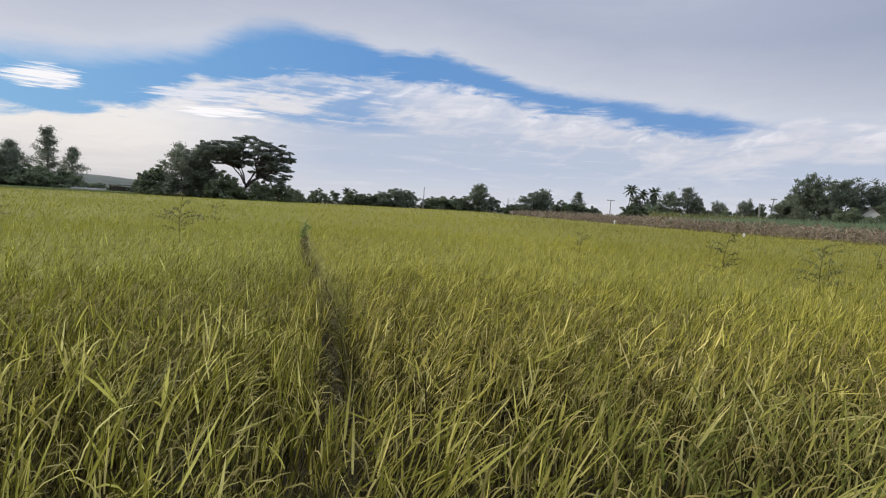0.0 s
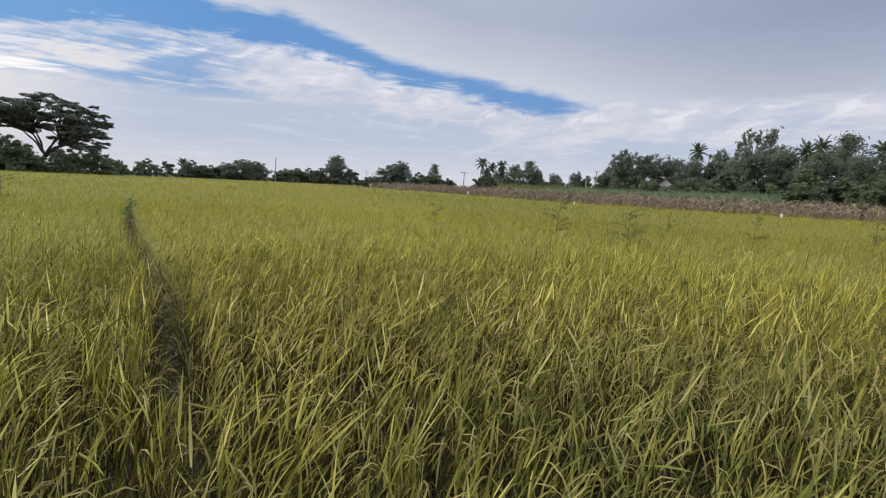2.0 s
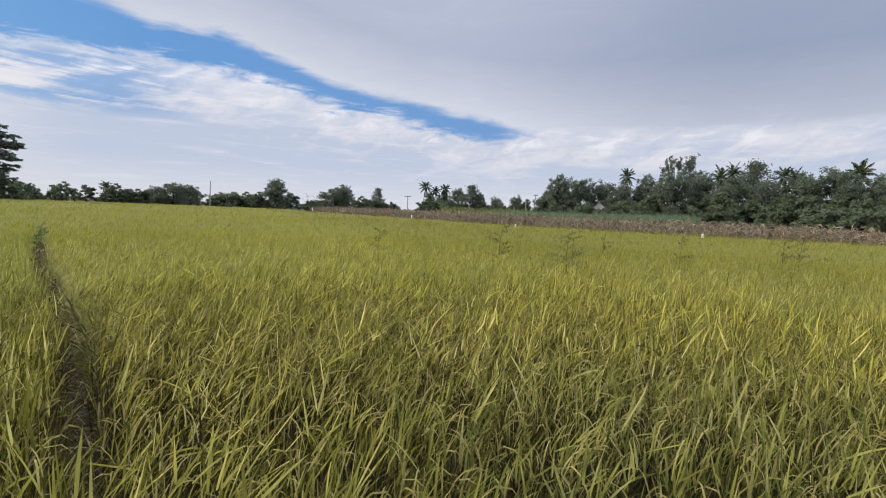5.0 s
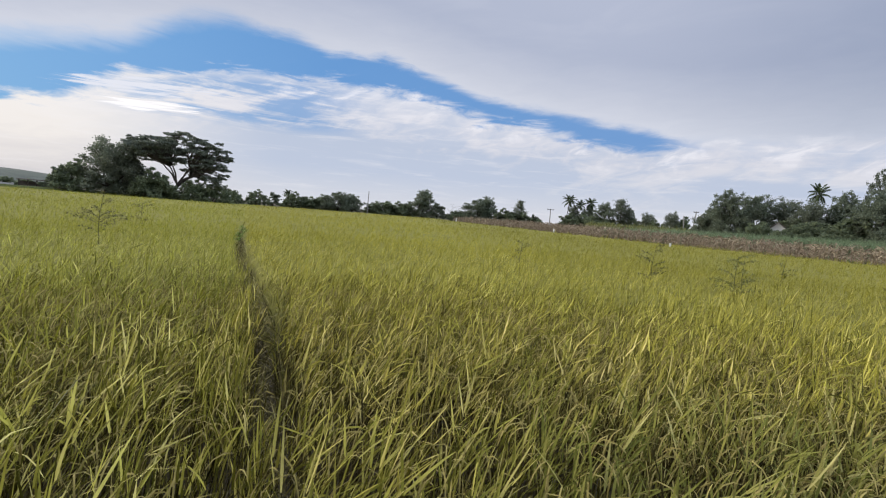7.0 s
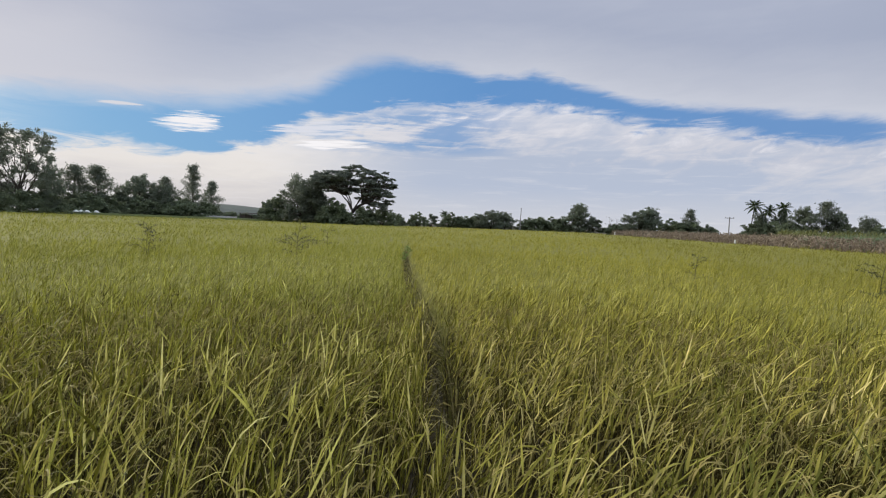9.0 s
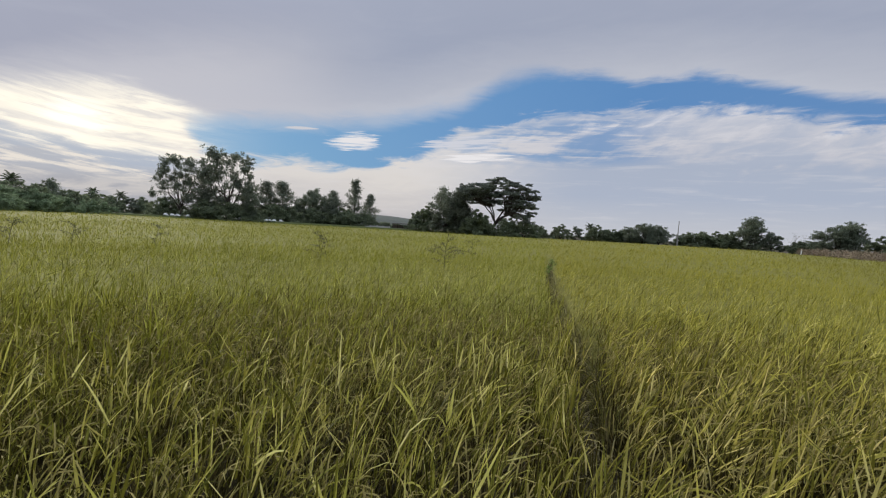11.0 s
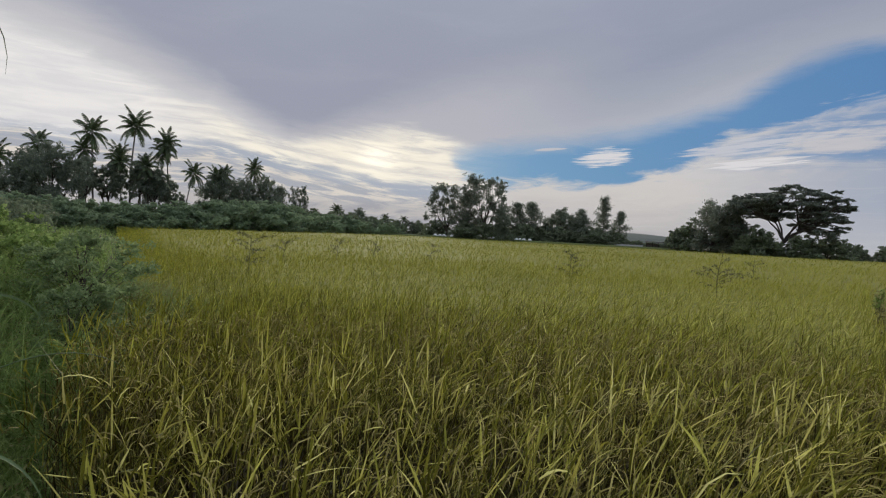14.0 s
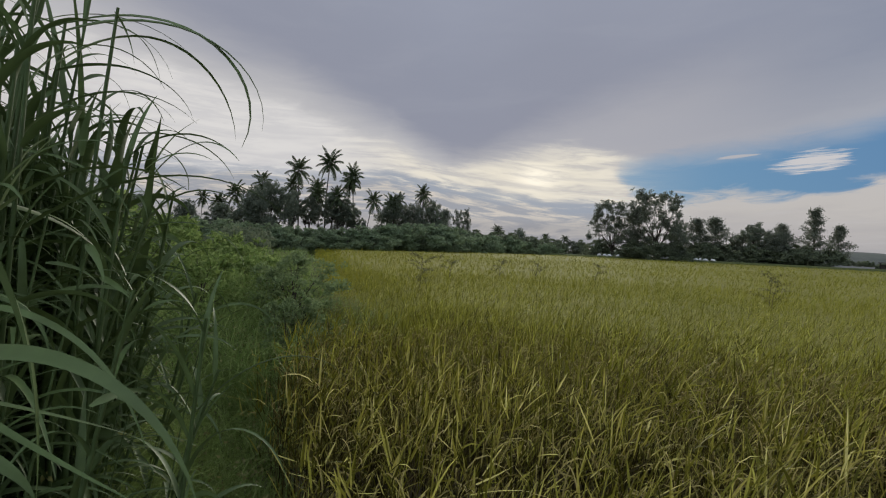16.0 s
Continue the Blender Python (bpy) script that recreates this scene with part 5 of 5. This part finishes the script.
# ---- weeds standing in the rice ----
def weed(x, y, h, w, seed, dense=1.0, mat=None, label="thin feathery weed standing above the rice"):
    """A branching weed: a thin stem, side shoots, rows of small leaflets."""
    rng_ = np.random.default_rng(seed)
    t = thing("weed", label, "weed", x, y, 0, 0, "weeds in the rice")
    s = np.linspace(0, 1, 8)
    bend = rng_.normal(0.06, 0.05, 2) * h
    line = np.stack([bend[0] * s ** 2 + 0.02 * np.sin(s * 7), bend[1] * s ** 2, h * s], 1)
    part("stem", tube(line, 0.011 * (1 - 0.8 * s) + 0.002, 5), M_FIELD_WEED, t)
    lf = []
    for i in range(int(11 * dense)):
        u = rng_.uniform(0.42, 0.97)
        p0 = np.array([np.interp(u, s, line[:, k]) for k in range(3)])
        a = i * 2.4 + rng_.uniform(-0.4, 0.4)
        L = w * rng_.uniform(0.35, 0.75) * (1.25 - 0.6 * u)
        k = np.linspace(0, 1, 6)[:, None]
        p = p0 + np.array([math.cos(a), math.sin(a), 0.75]) * L * k - np.array([0, 0, 0.45 * L]) * k ** 2
        part("shoot", tube(p, np.linspace(0.005, 0.0015, 6), 4), M_FIELD_WEED, t)
        m = int(20 * dense)
        f_ = rng_.uniform(0.15, 1, m)
        base = np.stack([np.interp(f_, k[:, 0], p[:, j]) for j in range(3)], 1)
        lf.append(base + rng_.normal(0, 0.022, (m, 3)))
    pts = np.concatenate(lf)
    part("foliage", leaves(rng_, pts, np.full(len(pts), 0.02)), mat or M_FIELD_WEED, t)
    return t


for i, (x_, y_, h_, w_, k_) in enumerate([(-5.4, 9.5, 1.46, 0.95, 1.3), (-9.4, 9.5, 1.25, 0.7, 1.0), (5.05, 8.2, 1.33, 0.6, 1.0), (6.0, 7.2, 1.27, 0.8, 1.3), (6.4, 7.5, 1.2, 0.7, 1.0), (13.0, 6.9, 1.42, 1.0, 1.2), (-10.6, 1.35, 1.37, 0.95, 1.4), (-8.6, 8.7, 1.18, 0.6, 0.8),
                                          (-13.4, 2.6, 1.2, 0.8, 1.0), (-14.0, 4.3, 1.2, 0.7, 1.0), (-14.4, 5.7, 1.2, 0.7, 0.9), (-13.0, 7.0, 1.22, 0.7, 0.9), (9.5, 10.0, 1.2, 0.6, 0.8), (2.9, 9.6, 1.18, 0.5, 0.7), (9.4, 7.4, 1.22, 0.7, 0.9), (11.3, 6.3, 1.25, 0.7, 0.9), (-6.9, 14.2, 1.28, 0.7, 0.9)]):
    weed(x_, y_, h_, w_, 300 + i, k_, M_WEED if i in (3, 4) else None)
weed(-3.72, 12.5, 0.98, 0.3, 350, 1.2, M_BANK, "bluish-green upright weed at the end of the trodden gap")

# ---- the grassy bank ----
rng = np.random.default_rng(37)


def on_bank(n, r0, r1, a0=78, a1=130, power=0.7):
    a = np.radians(rng.uniform(a0, a1, n))
    r = r0 + (r1 - r0) * rng.random(n) ** (1 / power)
    x, y = -np.sin(a) * r, np.cos(a) * r
    edge = np.interp(x, [p[0] for p in BANK_EDGE], [p[1] for p in BANK_EDGE])
    ok = y < edge + rng.normal(0.03, 0.06, n)
    return x[ok], y[ok]


for n, r0, r1, ln, wd, segs in ((30000, 1.2, 4.0, 0.42, 0.0055, 5), (36000, 4.0, 11.0, 0.44, 0.008, 4), (34000, 11.0, 60.0, 0.5, 0.022, 3)):
    x_, y_ = on_bank(n, r0, r1)
    n = len(x_)
    z_ = ground_height(x_, y_)
    lump = 1 + 0.4 * wave(x_, y_, 2.2, 17) + 0.25 * wave(x_, y_, 6.0, 18)
    near_k = np.clip(0.4 + 0.3 * np.hypot(x_, y_), 0.6, 1)
    g = blades(rng, np.stack([x_, y_, z_], 1), rng.uniform(0, 6.28, n), near_k * ln * rng.uniform(0.5, 1.4, n) * np.clip(lump, 0.35, 1.6), np.abs(rng.normal(0.25, 0.3, n)), rng.uniform(0.4, 2.4, n), wd * rng.uniform(0.6, 1.4, n), segs)
    tagged(part("bank_grass", g, M_BANK), "soft green grass over the field bank", "grass", kind="stuff")
# the sunk corner where the rice stands back
x_, y_ = rng.uniform(-8.9, -5.9, 9000), rng.uniform(-0.6, 0.6, 9000)
keep = y_ < np.interp(x_, [p[0] for p in BANK_EDGE], [p[1] for p in BANK_EDGE]) + 0.05
x_, y_ = x_[keep], y_[keep]
n = len(x_)
g = blades(rng, np.stack([x_, y_, ground_height(x_, y_)], 1), rng.uniform(0, 6.28, n), rng.uniform(0.2, 0.5, n), np.abs(rng.normal(0.3, 0.3, n)), rng.uniform(0.4, 2.4, n), np.full(n, 0.009), 4)
tagged(part("bank_grass", g, M_WEED), "olive grass in the corner of the rice", "grass", kind="stuff")
# grass on round behind
a_, r_ = np.radians(rng.uniform(128, 292, 18000)), 0.9 + 14 * rng.random(18000) ** 0.7
x_, y_ = -np.sin(a_) * r_, np.cos(a_) * r_
keep = ~inside(x_, y_, RICE)
x_, y_ = x_[keep], y_[keep]
n = len(x_)
g = blades(rng, np.stack([x_, y_, ground_height(x_, y_)], 1), rng.uniform(0, 6.28, n), rng.uniform(0.15, 0.4, n), np.abs(rng.normal(0.25, 0.3, n)), rng.uniform(0.4, 2.0, n), np.full(n, 0.012), 3)
tagged(part("bank_grass", g, M_BANK), "short green grass on the field track", "grass", kind="stuff")
x_, y_ = on_bank(260, 1.1, 7.0)
n = len(x_)
sx_, sy_ = np.repeat(x_, 40), np.repeat(y_, 40)
pz = np.repeat(ground_height(x_, y_), 40)
pts = np.stack([sx_ + rng.normal(0, 0.11, n * 40), sy_ + rng.normal(0, 0.11, n * 40), pz + np.abs(rng.normal(0.3, 0.12, n * 40))], 1)
tagged(part("creeping_weeds", leaves(rng, pts, np.full(len(pts), 0.013)), M_WEED), "small-leaved creeping weeds on the bank", "weeds", kind="stuff")


def bush(x, y, h, r, seed, n, leaf, mat, label):
    """A bush on the bank: many stems, heaped foliage."""
    z = float(ground_height(np.array([x]), np.array([y]))[0])
    t = tree("bush", label, seed, h, round_lobes(seed, 26, r, h * 0.15, h * 0.82, r * 0.36, 0.7), n, leaf, mat, 0.15, 0.02, 0, 0.35, 3, 2)
    t.matrix_basis = pose(x, y, z - 0.05)
    return tagged(t, "", "bush", "bushes on the bank")


for i, (x_, y_, h_, r_, n_, lf_, m_, lab) in enumerate([
        (-5.5, -0.76, 1.0, 0.65, 6500, 0.018, M_TWIG, "small-leaved dark bush leaning over the rice"), (-6.6, -0.9, 1.05, 0.8, 7000, 0.02, M_TWIG, "grey-green bush at the edge of the rice"), (-4.6, -0.8, 0.7, 0.4, 4000, 0.016, M_BANK, "low soft green bush on the bank"),
        (-7.4, -1.3, 0.85, 0.8, 5000, 0.025, M_BANK, "low soft green bush on the bank"), (-6.0, -1.9, 1.0, 0.8, 5000, 0.024, M_BANK, "rounded bright green bush on the bank"), (-9.5, -2.2, 1.0, 1.1, 6000, 0.035, M_BANK, "rounded bright green bush on the bank"),
        (-7.2, -3.1, 1.6, 1.0, 6000, 0.032, M_BANK, "dense green bush behind the bank"), (-5.0, -2.6, 1.5, 0.7, 5000, 0.026, M_BANK, "dense green bush behind the bank"), (-12.5, -2.9, 1.0, 1.3, 5000, 0.045, M_BANK, "rounded bright green bush on the bank"), (-14.0, -4.9, 1.8, 1.6, 6000, 0.055, M_BANK, "dense green bush behind the bank"),
        (-19.0, -4.6, 1.2, 1.8, 5000, 0.06, M_BANK, "rounded bright green bush on the bank"), (-10.0, -4.8, 2.1, 1.5, 6000, 0.05, M_BANK, "dense green bush behind the bank"), (-26.0, -6.2, 1.6, 2.2, 5000, 0.08, M_SHRUB, "dense green bush behind the bank"), (-36.0, -8.0, 2.0, 2.6, 5000, 0.1, M_SHRUB, "dense green bush behind the bank"), (-17.0, -8.0, 2.4, 2.2, 6000, 0.07, M_SHRUB, "dense green bush behind the bank")]):
    bush(x_, y_, h_, r_, 400 + i, n_, lf_, m_, lab)


# ---- elephant grass ----
def cane_leaf(rng_, root, heading, length, lean, curl, width, segs=15, face=0.0):
    """A long grass leaf with a folded midrib: two strips meeting at the rib."""
    s = np.linspace(0, 1, segs + 1)
    ang = lean + curl * s ** 1.5
    mid = (ang[1:] + ang[:-1]) / 2
    st = length / segs
    out = np.concatenate([[0], np.cumsum(np.sin(mid)) * st])
    up = np.concatenate([[0], np.cumsum(np.cos(mid)) * st])
    hx, hy = math.cos(heading), math.sin(heading)
    line = np.stack([root[0] + out * hx, root[1] + out * hy, root[2] + up], 1)
    w = width / 2 * np.minimum(1, 0.35 + s * 4) * (1 - s ** 1.5) + 0.0006
    tw = face + rng_.normal(0, 0.25) + rng_.normal(0, 0.5) * s
    rise = np.stack([-np.cos(ang) * hx, -np.cos(ang) * hy, np.sin(ang)], 1)
    side = np.array([-hy, hx, 0]) * np.cos(tw)[:, None] + rise * np.sin(tw)[:, None]
    lift = (rise * np.cos(tw)[:, None] - np.array([-hy, hx, 0]) * np.sin(tw)[:, None]) * (w * 0.35)[:, None]
    v = np.stack([line - side * w[:, None] + lift, line, line + side * w[:, None] + lift], 1).reshape(-1, 3)
    i = np.arange(segs)
    q = np.concatenate([np.stack([i * 3, i * 3 + 1, i * 3 + 4, i * 3 + 3], 1), np.stack([i * 3 + 1, i * 3 + 2, i * 3 + 5, i * 3 + 4], 1)])
    return v, q


def elephant_grass(x, y, seed, stems, h0, h1, spread_r, n_leaf, width=0.024, length=0.95):
    """A clump of elephant grass: jointed stems, each with long arching leaves."""
    rng_ = np.random.default_rng(seed)
    z = float(ground_height(np.array([x]), np.array([y]))[0])
    t = thing("cane_clump", "tall clump of elephant grass with long arching leaves", "plant", x, y, z, 0, "cane clumps on the bank")
    for i in range(stems):
        bx, by = rng_.normal(0, spread_r, 2)
        h = rng_.uniform(h0, h1)
        tip = np.array([bx * 1.6 + rng_.normal(0.04, 0.1), by * 1.6 + rng_.normal(0, 0.1), h])
        k = np.linspace(0, 1, 12)[:, None]
        line = np.array([bx, by, -0.03]) * (1 - k) + tip * k
        rad = 0.008 * (1 - 0.5 * k[:, 0]) * (1 + 0.14 * (np.arange(12) % 2))
        part("stem", tube(line, rad, 6), M_CANE, t)
        for j in range(n_leaf):
            u = 0.12 + 0.88 * (j + rng_.random() * 0.6) / n_leaf
            p = line[0] + (line[-1] - line[0]) * min(1, u)
            a = math.pi * (j % 2) + rng_.normal(0, 0.9) + i * 1.3
            top = u > 0.85
            stiff = rng_.random() < 0.4
            lean_ = rng_.uniform(0.08, 0.4) if stiff or top else rng_.uniform(0.3, 0.75)
            curl_ = rng_.uniform(0.3, 1.1) if stiff else rng_.uniform(1.5, 2.6)
            part("leaf", cane_leaf(rng_, p, a, length * rng_.uniform(0.45, 0.8) if stiff else length * rng_.uniform(0.7, 1.15), lean_, curl_, width * rng_.uniform(0.7, 1.2)), M_CANE, t)
    return t


clump = elephant_grass(-1.86, -1.05, 513, 16, 0.6, 1.15, 0.10, 9, 0.024, 0.4)
CLUMPS = [(-1.90, -1.13, 516, 17, 0.6, 1.2, 0.12, 9, 0.024, 0.42), (-1.67, -1.26, 501, 21, 0.8, 1.7, 0.13, 12, 0.022, 0.5), (-1.56, -1.18, 517, 21, 0.8, 1.7, 0.13, 12, 0.022, 0.45),
        (-1.44, -1.36, 503, 17, 1.0, 1.9, 0.13, 12, 0.022, 0.5), (-1.32, -1.34, 518, 17, 1.0, 1.9, 0.13, 12, 0.022, 0.5), (-1.3, -1.06, 515, 20, 0.9, 1.7, 0.09, 11, 0.02, 0.34)]
CLUMPS += [(-1.86, -1.27, 526, 20, 0.7, 1.55, 0.07, 15, 0.042, 0.34), (-1.96, -1.32, 527, 20, 0.8, 1.6, 0.07, 15, 0.042, 0.36), (-2.05, -1.24, 524, 22, 0.7, 1.45, 0.08, 17, 0.044, 0.36), (-2.3, -1.4, 525, 24, 0.7, 1.5, 0.09, 17, 0.046, 0.4), (-2.2, -1.28, 522, 24, 0.8, 1.5, 0.10, 11, 0.034, 0.42), (-2.42, -1.5, 523, 24, 0.8, 1.5, 0.13, 11, 0.034, 0.45), (-2.5, -1.5, 504, 14, 0.5, 0.9, 0.2, 8, 0.018, 0.55), (-2.25, -1.66, 507, 19, 0.9, 1.55, 0.17, 9, 0.026, 0.7), (-2.1, -1.6, 519, 19, 0.9, 1.55, 0.17, 9, 0.026, 0.7), (-3.6, -2.2, 508, 10, 0.6, 1.0, 0.25, 8, 0.018, 0.6),
        (-1.82, -1.66, 509, 17, 1.2, 2.15, 0.17, 10, 0.022, 0.85), (-1.68, -1.6, 520, 17, 1.2, 2.15, 0.17, 10, 0.022, 0.85)]
for x_, y_, seed, stems, h0, h1, wide_r, n_leaf, wid_, len_ in CLUMPS:
    elephant_grass(x_, y_, seed, stems, h0, h1, wide_r, n_leaf, wid_, len_)
# long leaves that arch out of the clump: root, heading, length, lean, curl, width
LONG = [(-1.70, -1.05, 2.11, 107, 0.76, 0.98, 2.31, 0.036), (-1.68, -1.02, 2.03, 153, 0.90, 0.75, 2.27, 0.034), (-1.69, -1.03, 2.01, 117, 0.41, 1.06, 1.77, 0.036), (-1.82, -1.10, 2.19, 91, 0.82, 1.18, 2.40, 0.030),
        (-1.65, -0.87, 2.18, 180, 0.17, 1.83, 0.99, 0.014), (-1.71, -0.88, 2.16, 174, 0.28, 1.30, 1.65, 0.014), (-1.81, -1.04, 1.97, 125, 0.31, 1.00, 1.58, 0.018)]
LONG += [(-1.85, -1.02, 1.84, 112, 0.48, 1.06, 1.62, 0.020), (-1.84, -0.92, 1.79, 69, 0.22, 0.15, 0.72, 0.034), (-1.92, -0.88, 1.77, 41, 0.21, 0.68, -0.43, 0.030), (-1.92, -0.87, 1.77, 96, 0.25, 0.36, 0.65, 0.032),
         (-1.97, -0.88, 1.77, 53, 0.46, 0.93, 1.41, 0.018), (-1.89, -0.91, 1.87, 139, 0.28, 1.50, 1.88, 0.014), (-1.90, -0.93, 1.75, 118, 0.18, 1.48, 1.20, 0.016)]
LONG += [(-1.83, -1.00, 1.94, 169, 0.42, 0.70, 1.75, 0.016), (-1.76, -1.00, 2.01, 176, 0.31, 0.94, 1.79, 0.014), (-1.79, -0.94, 1.76, 66, 0.20, 0.26, -0.60, 0.034), (-1.76, -0.99, 1.79, 163, 0.26, 0.09, 0.47, 0.034)]
rng = np.random.default_rng(521)
c0 = clump.location
for lx, ly, lz, head_, len_, lean_, curl_, wid_ in LONG:
    part("leaf", cane_leaf(rng, (lx - c0.x, ly - c0.y, lz - c0.z), radians(head_), len_, lean_, curl_, wid_, 16, 0.4), M_CANE, clump)
# the tall stems that carry them
def shoot(base, tip, r, parent):
    """A cane stem from the ground to the root of its top leaves."""
    o = parent.location
    g = float(ground_height(np.array([base[0]]), np.array([base[1]]))[0])
    k = np.linspace(0, 1, 9)
    bow = 0.04 * np.sin(k * math.pi)
    p = np.stack([base[0] + (tip[0] - base[0]) * k - o.x, base[1] + (tip[1] - base[1]) * k - bow - o.y, (g - 0.03) * (1 - k) + tip[2] * k - o.z], 1)
    part("stem", tube(p, r * (1 - 0.55 * k) * (1 + 0.12 * (np.arange(9) % 2)), 7), M_CANE, parent)


for bx_, tip_ in (((-1.80, -1.16), (-1.69, -1.04, 2.10)), ((-1.88, -1.18), (-1.82, -1.08, 2.20)), ((-1.70, -0.96), (-1.67, -0.87, 2.20)), ((-1.84, -1.12), (-1.82, -1.00, 1.96)), ((-1.92, -1.06), (-1.91, -0.89, 1.86))):
    shoot(bx_, tip_, 0.009, clump)
# nearer shoots, whose leaves arch out over the path
gz0 = float(ground_height(np.array([-0.82]), np.array([-0.80]))[0])
near = thing("cane_clump", "near shoots of elephant grass with broad arching leaves", "plant", -0.82, -0.80, gz0, 0, "cane clumps on the bank")
for bx_, tip_, r_ in (((-0.72, -0.84), (-0.71, -0.57, 1.61), 0.007), ((-0.80, -0.88), (-0.80, -0.64, 1.42), 0.006), ((-1.02, -0.98), (-1.025, -0.765, 1.45), 0.006), ((-0.97, -0.96), (-0.965, -0.735, 1.34), 0.005), ((-0.92, -0.90), (-0.915, -0.68, 1.28), 0.005),
                      ((-1.28, -1.02), (-1.28, -0.935, 1.62), 0.006), ((-1.36, -0.92), (-1.37, -0.77, 1.54), 0.005), ((-1.33, -0.94), (-1.33, -0.83, 1.60), 0.005), ((-1.60, -0.86), (-1.59, -0.72, 1.28), 0.003), ((-1.72, -0.90), (-1.685, -0.78, 1.35), 0.003), ((-1.86, -0.78), (-1.846, -0.63, 1.395), 0.003)):
    shoot(bx_, tip_, r_, near)
NEAR_LEAVES = [(-0.708, -0.565, 1.607, 197, 0.61, 2.05, 1.11, 0.044, 0.7), (-0.796, -0.639, 1.421, 70, 0.38, 1.26, 1.53, 0.020, 0.8), (-1.027, -0.761, 1.453, 65, 0.40, 1.53, 1.22, 0.013, 0.6), (-1.000, -0.758, 1.326, 112, 0.25, 1.95, 0.11, 0.014, 0.6),
               (-0.960, -0.730, 1.338, 55, 0.39, 1.70, -0.07, 0.009, 0.6), (-0.913, -0.675, 1.280, 89, 0.11, 1.97, 0.78, 0.020, 0.6), (-1.280, -0.933, 1.627, 175, 0.68, 1.66, 0.94, 0.018, 0.6), (-1.115, -0.632, 1.266, 161, 0.15, 1.41, 0.80, 0.016, 0.6), (-1.574, -0.737, 1.254, 95, 0.13, 0.95, 1.41, 0.012, 0.6), (-1.608, -0.663, 1.286, 110, 0.17, 1.47, 1.02, 0.014, 0.6)]
NEAR_LEAVES += [(-1.685, -0.777, 1.350, 114, 0.12, 0.99, 1.23, 0.012, 0.6), (-1.846, -0.631, 1.395, 162, 0.18, 2.21, 0.60, 0.012, 0.6), (-1.373, -0.776, 1.542, 46, 0.13, 2.00, 0.66, 0.018, 0.6), (-1.381, -0.760, 1.534, 137, 0.18, 2.40, 0.40, 0.018, 0.6),
                (-1.339, -0.836, 1.499, 120, 0.11, 1.66, 0.98, 0.014, 0.6), (-1.382, -0.751, 1.469, 55, 0.12, 1.78, 0.37, 0.014, 0.6), (-1.342, -0.834, 1.601, 169, 0.18, 1.89, 0.55, 0.016, 0.6)]
for lx, ly, lz, head_, len_, lean_, curl_, wid_, face_ in NEAR_LEAVES:
    part("leaf", cane_leaf(rng, (lx - near.location.x, ly - near.location.y, lz - gz0), radians(head_), len_, lean_, curl_, wid_, 16, face_), M_CANE, near)
